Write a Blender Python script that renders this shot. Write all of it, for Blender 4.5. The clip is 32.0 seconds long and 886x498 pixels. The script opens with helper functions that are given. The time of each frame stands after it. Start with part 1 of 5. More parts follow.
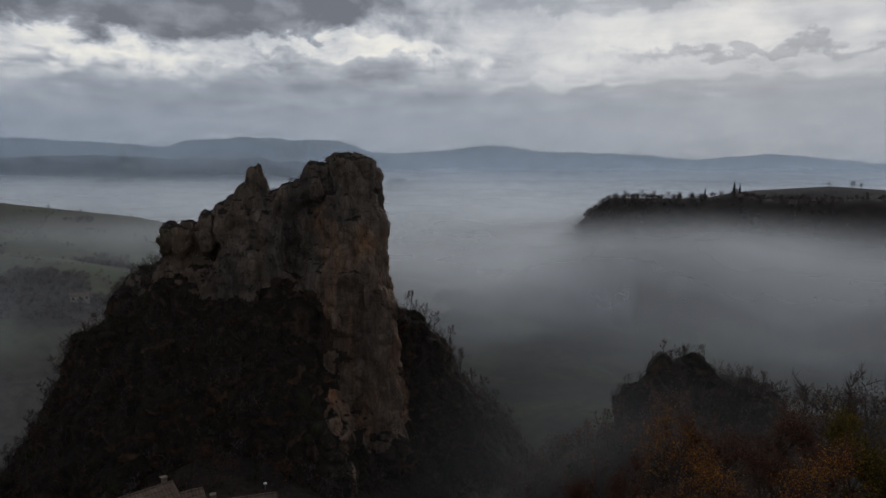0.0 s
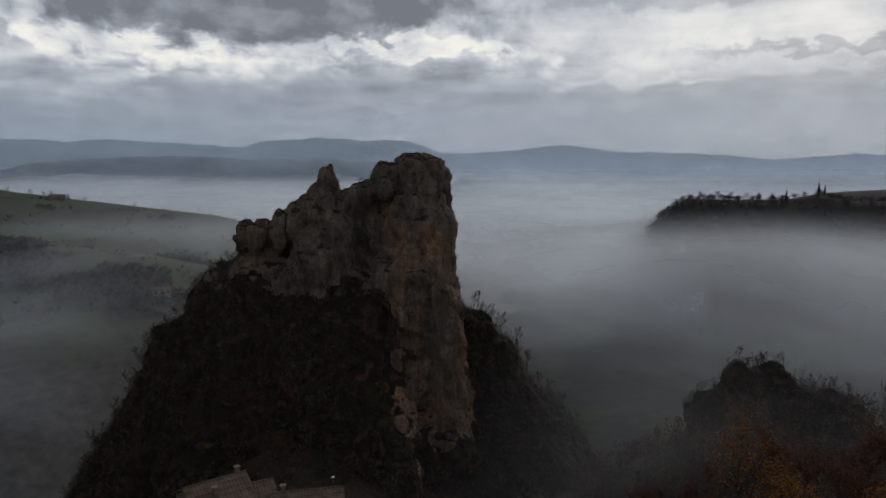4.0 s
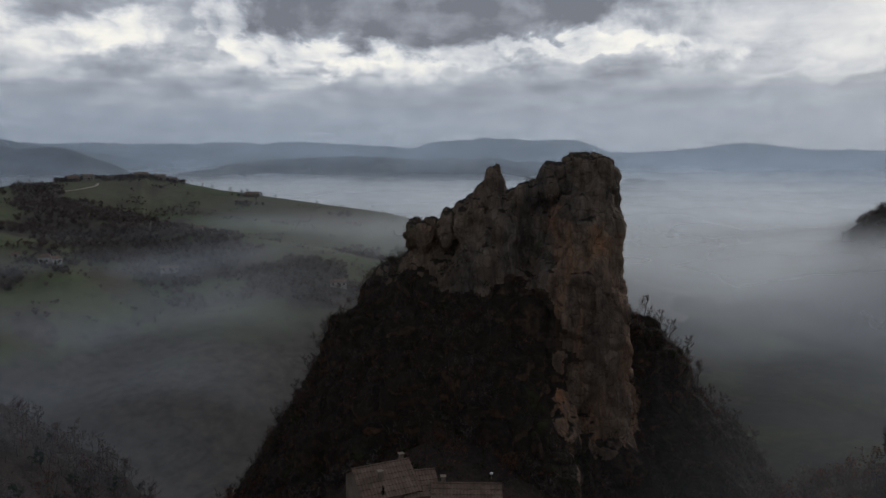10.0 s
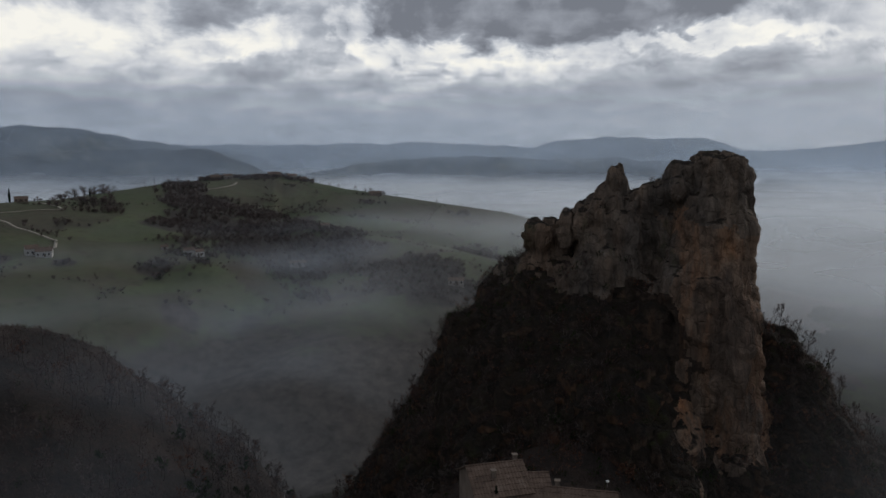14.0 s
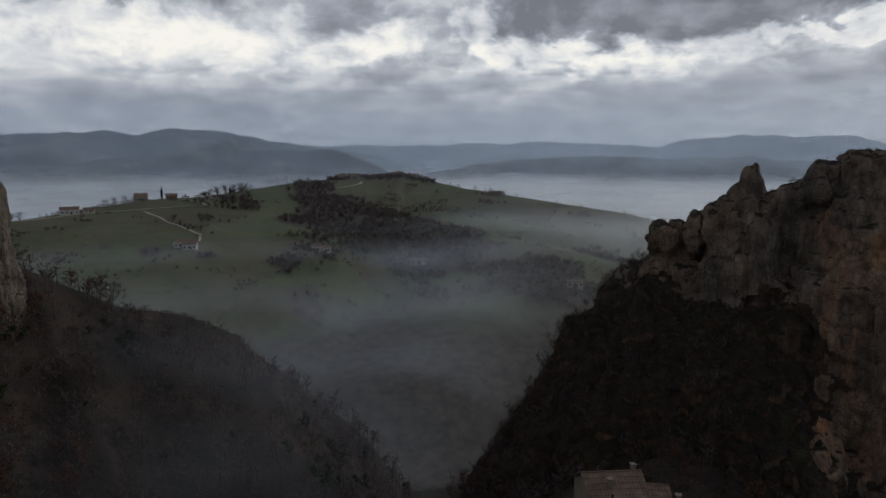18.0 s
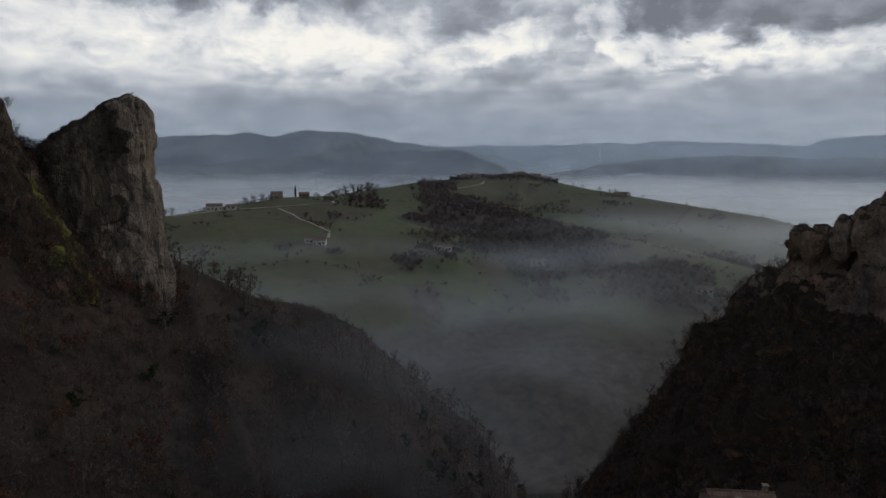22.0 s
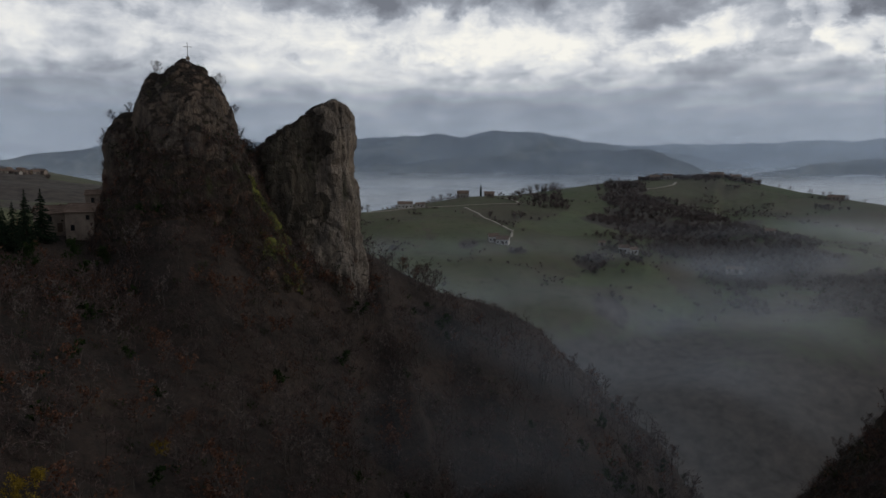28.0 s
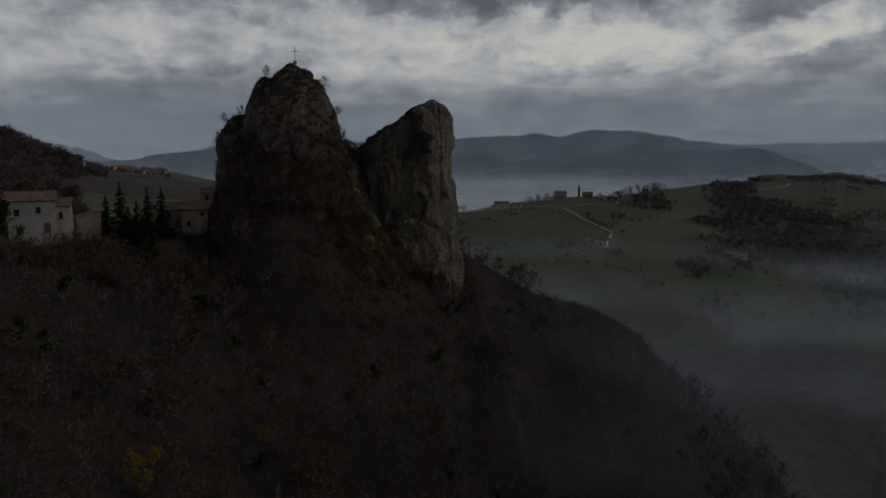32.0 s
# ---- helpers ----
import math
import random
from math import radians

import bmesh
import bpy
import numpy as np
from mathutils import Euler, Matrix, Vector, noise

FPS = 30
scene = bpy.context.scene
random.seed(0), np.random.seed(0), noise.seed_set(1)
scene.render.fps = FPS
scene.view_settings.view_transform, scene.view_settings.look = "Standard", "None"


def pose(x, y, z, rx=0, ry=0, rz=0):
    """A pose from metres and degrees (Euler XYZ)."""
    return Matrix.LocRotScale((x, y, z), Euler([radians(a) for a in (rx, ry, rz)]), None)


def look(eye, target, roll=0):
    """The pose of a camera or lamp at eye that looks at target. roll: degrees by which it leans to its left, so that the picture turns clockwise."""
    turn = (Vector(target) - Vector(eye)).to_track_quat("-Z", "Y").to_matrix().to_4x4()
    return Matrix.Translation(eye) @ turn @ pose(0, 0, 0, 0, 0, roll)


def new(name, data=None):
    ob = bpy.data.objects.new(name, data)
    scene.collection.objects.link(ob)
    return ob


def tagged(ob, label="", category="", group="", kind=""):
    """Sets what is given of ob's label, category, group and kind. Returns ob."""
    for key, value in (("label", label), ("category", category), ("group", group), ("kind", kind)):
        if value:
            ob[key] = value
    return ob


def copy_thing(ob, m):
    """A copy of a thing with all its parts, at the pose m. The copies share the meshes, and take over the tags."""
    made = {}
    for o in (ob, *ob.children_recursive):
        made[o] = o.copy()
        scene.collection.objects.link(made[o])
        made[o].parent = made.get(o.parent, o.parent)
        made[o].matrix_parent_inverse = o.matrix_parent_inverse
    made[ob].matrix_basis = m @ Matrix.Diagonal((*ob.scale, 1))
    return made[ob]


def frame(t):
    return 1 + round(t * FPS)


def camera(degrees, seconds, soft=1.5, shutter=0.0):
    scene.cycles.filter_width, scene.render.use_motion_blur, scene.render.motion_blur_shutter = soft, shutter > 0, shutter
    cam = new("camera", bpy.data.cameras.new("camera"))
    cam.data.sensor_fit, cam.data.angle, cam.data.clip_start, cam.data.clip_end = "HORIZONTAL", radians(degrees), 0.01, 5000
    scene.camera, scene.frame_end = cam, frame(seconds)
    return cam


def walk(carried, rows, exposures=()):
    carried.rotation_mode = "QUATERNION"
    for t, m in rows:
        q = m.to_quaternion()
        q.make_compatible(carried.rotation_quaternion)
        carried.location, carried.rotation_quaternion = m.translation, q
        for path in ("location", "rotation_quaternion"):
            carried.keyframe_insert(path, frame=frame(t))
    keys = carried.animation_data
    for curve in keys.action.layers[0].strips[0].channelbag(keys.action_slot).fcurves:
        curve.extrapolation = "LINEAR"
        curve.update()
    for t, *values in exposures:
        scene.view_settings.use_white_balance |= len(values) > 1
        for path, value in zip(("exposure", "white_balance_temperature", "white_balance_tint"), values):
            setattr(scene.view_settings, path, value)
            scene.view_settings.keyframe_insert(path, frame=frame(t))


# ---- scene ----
# A drone hovers beside a group of sandstone stacks above a misty valley and turns to its left.
EYE = 160.0                      # height of the eye over the valley floor's zero
cam = camera(66.4, 32.0)
scene.cycles.transparent_max_bounces = 24      # sight passes many thin banks of mist
# seconds, yaw, pitch, roll in degrees
ROWS = [
    (0.0, 0.00, -6.98, 0.13),
    (0.5, 0.49, -6.98, 0.13),
    (1.0, 1.03, -6.98, 0.13),
    (1.5, 1.63, -6.98, 0.13),
    (2.0, 2.33, -6.98, 0.12),
    (2.5, 3.11, -6.98, 0.12),
    (3.0, 3.95, -6.98, 0.12),
    (3.5, 4.83, -6.98, 0.12),
    (5.5, 8.69, -6.99, 0.10),
    (6.0, 9.77, -7.00, 0.10),
    (6.5, 10.94, -7.00, 0.09),
    (7.0, 12.16, -7.00, 0.08),
    (7.5, 13.42, -7.01, 0.07),
    (8.0, 14.68, -7.01, 0.06),
    (8.5, 15.94, -7.01, 0.05),
    (9.0, 17.19, -7.02, 0.03),
    (9.5, 18.43, -7.02, 0.02),
    (10.0, 19.69, -7.02, 0.00),
    (10.5, 20.95, -7.03, -0.01),
    (11.0, 22.20, -7.03, -0.03),
    (11.5, 23.46, -7.03, -0.05),
    (12.0, 24.71, -7.04, -0.06),
    (12.5, 25.97, -7.04, -0.07),
    (13.0, 27.22, -7.04, -0.08),
    (13.5, 28.47, -7.04, -0.09),
    (14.0, 29.71, -7.04, -0.09),
    (14.5, 30.96, -7.04, -0.09),
    (16.5, 35.95, -7.04, -0.09),
    (17.0, 37.21, -7.03, -0.08),
    (17.5, 38.49, -7.03, -0.08),
    (18.0, 39.79, -7.03, -0.08),
    (18.5, 41.10, -7.03, -0.07),
    (19.0, 42.40, -7.02, -0.06),
    (19.5, 43.69, -7.02, -0.06),
    (20.0, 44.99, -7.02, -0.05),
    (20.5, 46.27, -7.01, -0.04),
    (21.0, 47.53, -7.01, -0.03),
    (21.5, 48.77, -7.01, -0.02),
    (22.0, 50.03, -7.01, -0.01),
    (22.5, 51.30, -7.01, -0.01),
    (23.0, 52.58, -7.00, -0.00),
    (23.5, 53.88, -7.00, 0.00),
    (24.0, 55.18, -7.00, 0.01),
    (24.5, 56.48, -7.00, 0.01),
    (25.0, 57.77, -7.00, 0.01),
    (25.5, 59.06, -7.01, 0.01),
    (27.5, 64.20, -7.02, 0.02),
    (28.0, 65.49, -7.02, 0.02),
    (28.5, 66.80, -7.02, 0.03),
    (29.0, 68.12, -7.02, 0.03),
    (29.5, 69.42, -7.03, 0.03),
    (30.0, 70.68, -7.03, 0.03),
    (30.5, 71.80, -7.03, 0.04),
    (31.0, 72.68, -7.04, 0.04),
    (31.5, 73.25, -7.04, 0.04),
    (32.0, 73.62, -7.04, 0.04),
]
walk(cam, [(t, pose(0, 0, EYE, 90 + pitch, 0, yaw) @ pose(0, 0, 0, 0, 0, roll)) for t, yaw, pitch, roll in ROWS],
     exposures=[(0.0, -0.18), (3.0, -0.10), (8.0, 0.0), (28.0, 0.0), (30.2, 0.0), (31.0, -0.3), (32.0, -0.9)])


# ---------------------------------------------------------------- small tools
def at(az, d, z=0.0):
    """A place by its bearing (degrees to the left of the first view), its distance and its height over the eye."""
    a = radians(az)
    return Vector((-math.sin(a) * d, math.cos(a) * d, EYE + z))


def vnoise(x, y, z, seed=0):
    """Smooth value noise in -1 to 1 on arrays."""
    xi, yi, zi = np.floor(x), np.floor(y), np.floor(z)
    fx, fy, fz = x - xi, y - yi, z - zi
    fx, fy, fz = (f * f * (3 - 2 * f) for f in (fx, fy, fz))
    xi, yi, zi = (v.astype(np.int64) for v in (xi, yi, zi))

    def corner(a, b, c):
        h = ((xi + a) * 374761393 + (yi + b) * 668265263 + (zi + c) * 2147483647 + seed * 974711) & 0xFFFFFFFF
        h = ((h ^ (h >> 13)) * 1274126177) & 0xFFFFFFFF
        h = ((h ^ (h >> 16)) * 2246822519) & 0xFFFFFFFF
        return ((h ^ (h >> 15)) & 0xFFFF) / 32767.5 - 1.0

    def mix(a, b, f):
        return a + (b - a) * f
    low = mix(mix(corner(0, 0, 0), corner(1, 0, 0), fx), mix(corner(0, 1, 0), corner(1, 1, 0), fx), fy)
    high = mix(mix(corner(0, 0, 1), corner(1, 0, 1), fx), mix(corner(0, 1, 1), corner(1, 1, 1), fx), fy)
    return mix(low, high, fz)


def fbm(x, y, z, octaves=4, seed=0, gain=0.5):
    total, amp = 0.0, 1.0
    for i in range(octaves):
        total = total + amp * vnoise(x * 2 ** i, y * 2 ** i, z * 2 ** i, seed + i)
        amp *= gain
    return total


def smax(a, b, k):
    h = np.clip(0.5 + 0.5 * (a - b) / k, 0, 1)
    return b + (a - b) * h + k * h * (1 - h)


def smin(a, b, k):
    return -smax(-a, -b, k)


def mesh_from(name, verts, faces, mats, index=None, smooth=True):
    """A mesh from arrays; faces is an (n, 3) or (n, 4) array."""
    verts, faces = np.asarray(verts, np.float32), np.asarray(faces, np.int32)
    me = bpy.data.meshes.new(name)
    n, k = faces.shape
    me.vertices.add(len(verts))
    me.vertices.foreach_set("co", verts.ravel())
    me.loops.add(n * k)
    me.loops.foreach_set("vertex_index", faces.ravel())
    me.polygons.add(n)
    me.polygons.foreach_set("loop_start", np.arange(0, n * k, k, dtype=np.int32))
    for m in mats:
        me.materials.append(m)
    if index is not None:
        me.polygons.foreach_set("material_index", np.asarray(index, np.int32))
    me.polygons.foreach_set("use_smooth", np.full(n, smooth))
    me.update()
    me.validate()
    return me


def part(name, bm, material, parent, label="", smooth=False):
    """Links a bmesh as one mesh object under a thing or a part."""
    me = bpy.data.meshes.new(name)
    bm.to_mesh(me)
    bm.free()
    for f in me.polygons:
        f.use_smooth = smooth
    if material:
        me.materials.append(material)
    ob = new(name, me)
    if parent:
        ob.parent = parent
    if label:
        ob["label"] = label
    return ob


# ---------------------------------------------------------------- materials
class Nodes:
    """A short way to write node trees."""

    def __init__(self, tree):
        self.t = tree
        tree.nodes.clear()

    def add(self, kind, at_in=None, operation="", blend="", smooth=False):
        n = self.t.nodes.new(kind)
        if operation:
            n.operation = operation
        if blend:
            n.data_type, n.blend_type = "RGBA", blend
        if smooth:
            n.interpolation_type = "SMOOTHSTEP"
        for k, v in (at_in or {}).items():
            if isinstance(v, bpy.types.NodeSocket):
                self.t.links.new(v, n.inputs[k])
            else:
                n.inputs[k].default_value = v
        return n

    def math(self, op, a, b=0.0, c=0.0):
        return self.add("ShaderNodeMath", {0: a, 1: b, 2: c}, operation=op).outputs[0]

    def noise(self, vec, scale, detail=4.0, rough=0.55, distort=0.0):
        return self.add("ShaderNodeTexNoise", {"Vector": vec, "Scale": scale, "Detail": detail, "Roughness": rough, "Distortion": distort}).outputs["Fac"]

    def ramp(self, fac, *stops):
        n = self.add("ShaderNodeValToRGB", {"Fac": fac})
        e = n.color_ramp.elements
        while len(e) < len(stops):
            e.new(0.5)
        for el, (pos, col) in zip(e, stops):
            el.position, el.color = pos, (*col, 1) if len(col) == 3 else col
        return n.outputs["Color"]

    def mix(self, fac, a, b, blend="MIX"):
        return self.add("ShaderNodeMix", {0: fac, 6: a, 7: b}, blend=blend).outputs[2]

    def remap(self, v, a, b, c=0.0, d=1.0, smooth=False):
        return self.add("ShaderNodeMapRange", {0: v, 1: a, 2: b, 3: c, 4: d}, smooth=smooth).outputs[0]

    def scaled(self, vec, s):
        return self.add("ShaderNodeVectorMath", {0: vec, 1: s}, operation="MULTIPLY").outputs[0]


def g3(v):
    return (v, v, v)


def c4(c):
    return (*c, 1.0)


def material(name, build):
    m = bpy.data.materials.new(name)
    m.use_nodes = True
    n = Nodes(m.node_tree)
    out = n.add("ShaderNodeOutputMaterial")
    n.t.links.new(build(n), out.inputs["Surface"])
    return m


def surface(n, colour, rough=0.9, height=None, strength=0.4, dist=0.2, metal=0.0, spec=0.25):
    at_in = {"Base Color": colour, "Roughness": rough, "Metallic": metal, "Specular IOR Level": spec}
    if height is not None:
        at_in["Normal"] = n.add("ShaderNodeBump", {"Height": height, "Strength": strength, "Distance": dist}).outputs[0]
    return n.add("ShaderNodeBsdfPrincipled", at_in).outputs[0]


def plain(name, colour, vary=0.25, scale=3.0, rough=0.8, bump=0.3, metal=0.0, per_object=0.0):
    """A surface of one colour with stains and grain at two scales."""
    def build(n):
        pos = n.add("ShaderNodeTexCoord").outputs["Object"]
        big, small = n.noise(pos, scale * 0.25, 3), n.noise(pos, scale * 4, 5)
        f = n.math("ADD", n.math("MULTIPLY", big, 0.6), n.math("MULTIPLY", small, 0.4))
        lo, hi = [c * (1 - vary) for c in colour], [min(1, c * (1 + vary)) for c in colour]
        col = n.ramp(f, (0.3, lo), (0.7, hi))
        if per_object:
            r = n.add("ShaderNodeObjectInfo").outputs["Random"]
            col = n.mix(1.0, col, n.ramp(r, (0.0, g3(1 - per_object)), (1.0, g3(1.0))), "MULTIPLY")
        return surface(n, col, rough, small, bump, 0.03, metal)
    return material(name, build)


# ---------------------------------------------------------------- sky and sun
def build_sky():
    world = bpy.data.worlds.new("sky")
    scene.world = world
    world.use_nodes = True
    n = Nodes(world.node_tree)
    way = n.add("ShaderNodeTexCoord").outputs["Generated"]
    xyz = n.add("ShaderNodeSeparateXYZ", {0: way})
    x, y, z = xyz.outputs[0], xyz.outputs[1], xyz.outputs[2]
    el = n.math("MULTIPLY", n.math("ARCSINE", z), 57.2958)
    az = n.math("MULTIPLY", n.math("ARCTAN2", n.math("MULTIPLY", x, -1.0), y), 57.2958)
    # billows: bearing and elevation, flattened towards the horizon, warped twice
    low_el = n.math("MULTIPLY", n.math("LOGARITHM", n.math("ADD", n.math("MAXIMUM", el, -2.0), 5.0), 2.718), 3.4)
    round_ = n.add("ShaderNodeCombineXYZ", {0: n.math("MULTIPLY", az, 0.15), 1: low_el, 2: 0.0}).outputs[0]
    warp = n.add("ShaderNodeTexNoise", {"Vector": round_, "Scale": 0.9, "Detail": 3.0}).outputs["Color"]
    push = n.add("ShaderNodeVectorMath", {0: n.add("ShaderNodeVectorMath", {0: warp, 1: (0.5, 0.5, 0.5)}, operation="SUBTRACT").outputs[0], 1: (0.55, 0.45, 0.0)}, operation="MULTIPLY").outputs[0]
    billow_at = n.add("ShaderNodeVectorMath", {0: round_, 1: push}, operation="ADD").outputs[0]
    puffs = n.noise(billow_at, 1.35, 7.0, 0.50)
    small = n.noise(billow_at, 3.6, 6.0, 0.52)
    bands = n.noise(n.scaled(round_, (0.35, 2.2, 1.0)), 1.4, 7.0, 0.55, 0.3)
    # ragged edges for the single clouds and gaps
    wa = n.math("ADD", az, n.math("MULTIPLY", n.math("SUBTRACT", n.noise(billow_at, 1.7, 7.0, 0.54), 0.5), 15.0))
    we = n.math("ADD", el, n.math("MULTIPLY", n.math("SUBTRACT", n.noise(billow_at, 2.3, 7.0, 0.54), 0.5), 5.5))

    def cloud(a, e, ra, re, weight, soft=0.9):
        d = n.math("SQRT", n.math("ADD", n.math("POWER", n.math("ABSOLUTE", n.math("DIVIDE", n.math("SUBTRACT", wa, a), ra)), 2.0),
                                  n.math("POWER", n.math("ABSOLUTE", n.math("DIVIDE", n.math("SUBTRACT", we, e), re)), 2.0)))
        return n.remap(d, 1.0 + soft * 0.5, 1.0 - soft * 0.5, 0.0, weight, smooth=True)
    # thickness: 0 thin and bright, 1 thick and grey; a grey deck below, broken light above it, heavier bases overhead
    thick = n.math("ADD", n.remap(el, 8.0, 4.5, 0.40, 0.53, True), n.remap(el, 9.0, 14.0, 0.0, 0.10, True))
    calm = n.remap(az, 8.0, -12.0, 1.0, 0.4, True)         # smoother cloud towards the right of the first view
    thick = n.math("ADD", thick, n.remap(az, 0.0, 70.0, 0.045, 0.0))
    thick = n.math("ADD", thick, n.math("MULTIPLY", n.math("SUBTRACT", puffs, 0.5), n.math("MULTIPLY", calm, 0.85)))
    thick = n.math("ADD", thick, n.math("MULTIPLY", n.math("SUBTRACT", small, 0.5), n.math("MULTIPLY", calm, 0.42)))
    thick = n.math("ADD", thick, n.math("MULTIPLY", n.math("SUBTRACT", bands, 0.5), 0.30))
    for item in CLOUDS:
        thick = n.math("ADD", thick, cloud(*item))
    clouds = n.ramp(thick, (0.12, (0.73, 0.715, 0.665)), (0.27, (0.60, 0.605, 0.605)), (0.42, (0.445, 0.462, 0.495)), (0.56, (0.305, 0.327, 0.367)),
                    (0.70, (0.225, 0.24, 0.275)), (0.90, (0.135, 0.145, 0.17)))
    # even grey veil near the horizon; above the view, darker grey added to dim the land
    veil = n.mix(n.remap(az, 40.0, -30.0, 0.0, 1.0, True), c4((0.275, 0.303, 0.35)), c4((0.42, 0.42, 0.42)))
    clouds = n.mix(n.remap(el, 7.5, 0.5, 0.0, 0.85, True), clouds, veil)
    clouds = n.mix(n.remap(el, 16.0, 40.0, 0.0, 0.8, True), clouds, c4((0.22, 0.245, 0.285)))
    air = n.add("ShaderNodeTexSky")
    air.sky_type, air.sun_disc = "NISHITA", False
    air.sun_elevation, air.sun_rotation = radians(SUN_EL), radians(-SUN_AZ)
    b1 = n.add("ShaderNodeBackground", {"Color": air.outputs[0], "Strength": 0.05}).outputs[0]
    b2 = n.add("ShaderNodeBackground", {"Color": clouds, "Strength": SKY}).outputs[0]
    both = n.add("ShaderNodeMixShader", {0: 0.94, 1: b1, 2: b2}).outputs[0]
    out = n.add("ShaderNodeOutputWorld")
    n.t.links.new(both, out.inputs["Surface"])


SUN_AZ, SUN_EL, SKY = -25.0, 20.0, 1.33
# single clouds and gaps: bearing, elevation, half width, half height, thickness added or taken away, softness
CLOUDS = [
    (21, 12.6, 15.5, 2.9, 0.33, 0.45), (35, 12.0, 4.5, 2.6, 0.10), (8, 12.2, 5, 1.6, 0.12), (62, 14.6, 13, 2.0, 0.22), (48, 12.2, 4.5, 1.6, 0.20), (73, 13.4, 9, 1.4, 0.20), (95, 13.0, 8, 1.6, 0.12),
    (12, 6.4, 21, 1.7, 0.12), (2, 8.2, 9, 0.7, 0.10), (41, 7.2, 7, 1.8, 0.10), (58, 5.0, 12, 1.6, 0.06), (92, 4.6, 10, 2.6, 0.22), (-24, 8.6, 9, 0.5, 0.16), (-22, 6.0, 11, 0.8, 0.10), (-14, 12.8, 9, 0.8, 0.08),
    (31, 8.8, 7, 1.1, -0.20), (37.5, 10.6, 1.6, 2.2, -0.23), (23, 8.0, 5, 0.9, -0.15), (9, 9.6, 8, 0.6, -0.18), (44.5, 10.2, 2.6, 1.5, -0.16), (48, 8.9, 3.5, 1.0, -0.18), (60, 9.4, 6, 1.8, -0.19),
    (67, 10.4, 6, 1.6, -0.16), (75, 9.4, 5, 1.8, -0.14), (84, 10.8, 6, 1.6, -0.10), (54.5, 8.0, 3, 0.7, -0.11), (-10, 9.6, 12, 2.6, -0.11, 1.8), (-24, 11.0, 12, 2.0, -0.10, 1.8), (-10, 6.8, 6, 0.5, -0.12), (99, 10.4, 7, 2.0, -0.07, 1.6),
]
build_sky()
sun = new("sun", bpy.data.lights.new("sun", "SUN"))
sun.data.energy, sun.data.angle, sun.data.color = 1.15, radians(25), (1.0, 0.95, 0.88)
sun.matrix_world = look(at(SUN_AZ, 800, 800 * math.tan(radians(SUN_EL))), at(0, 0, 0))


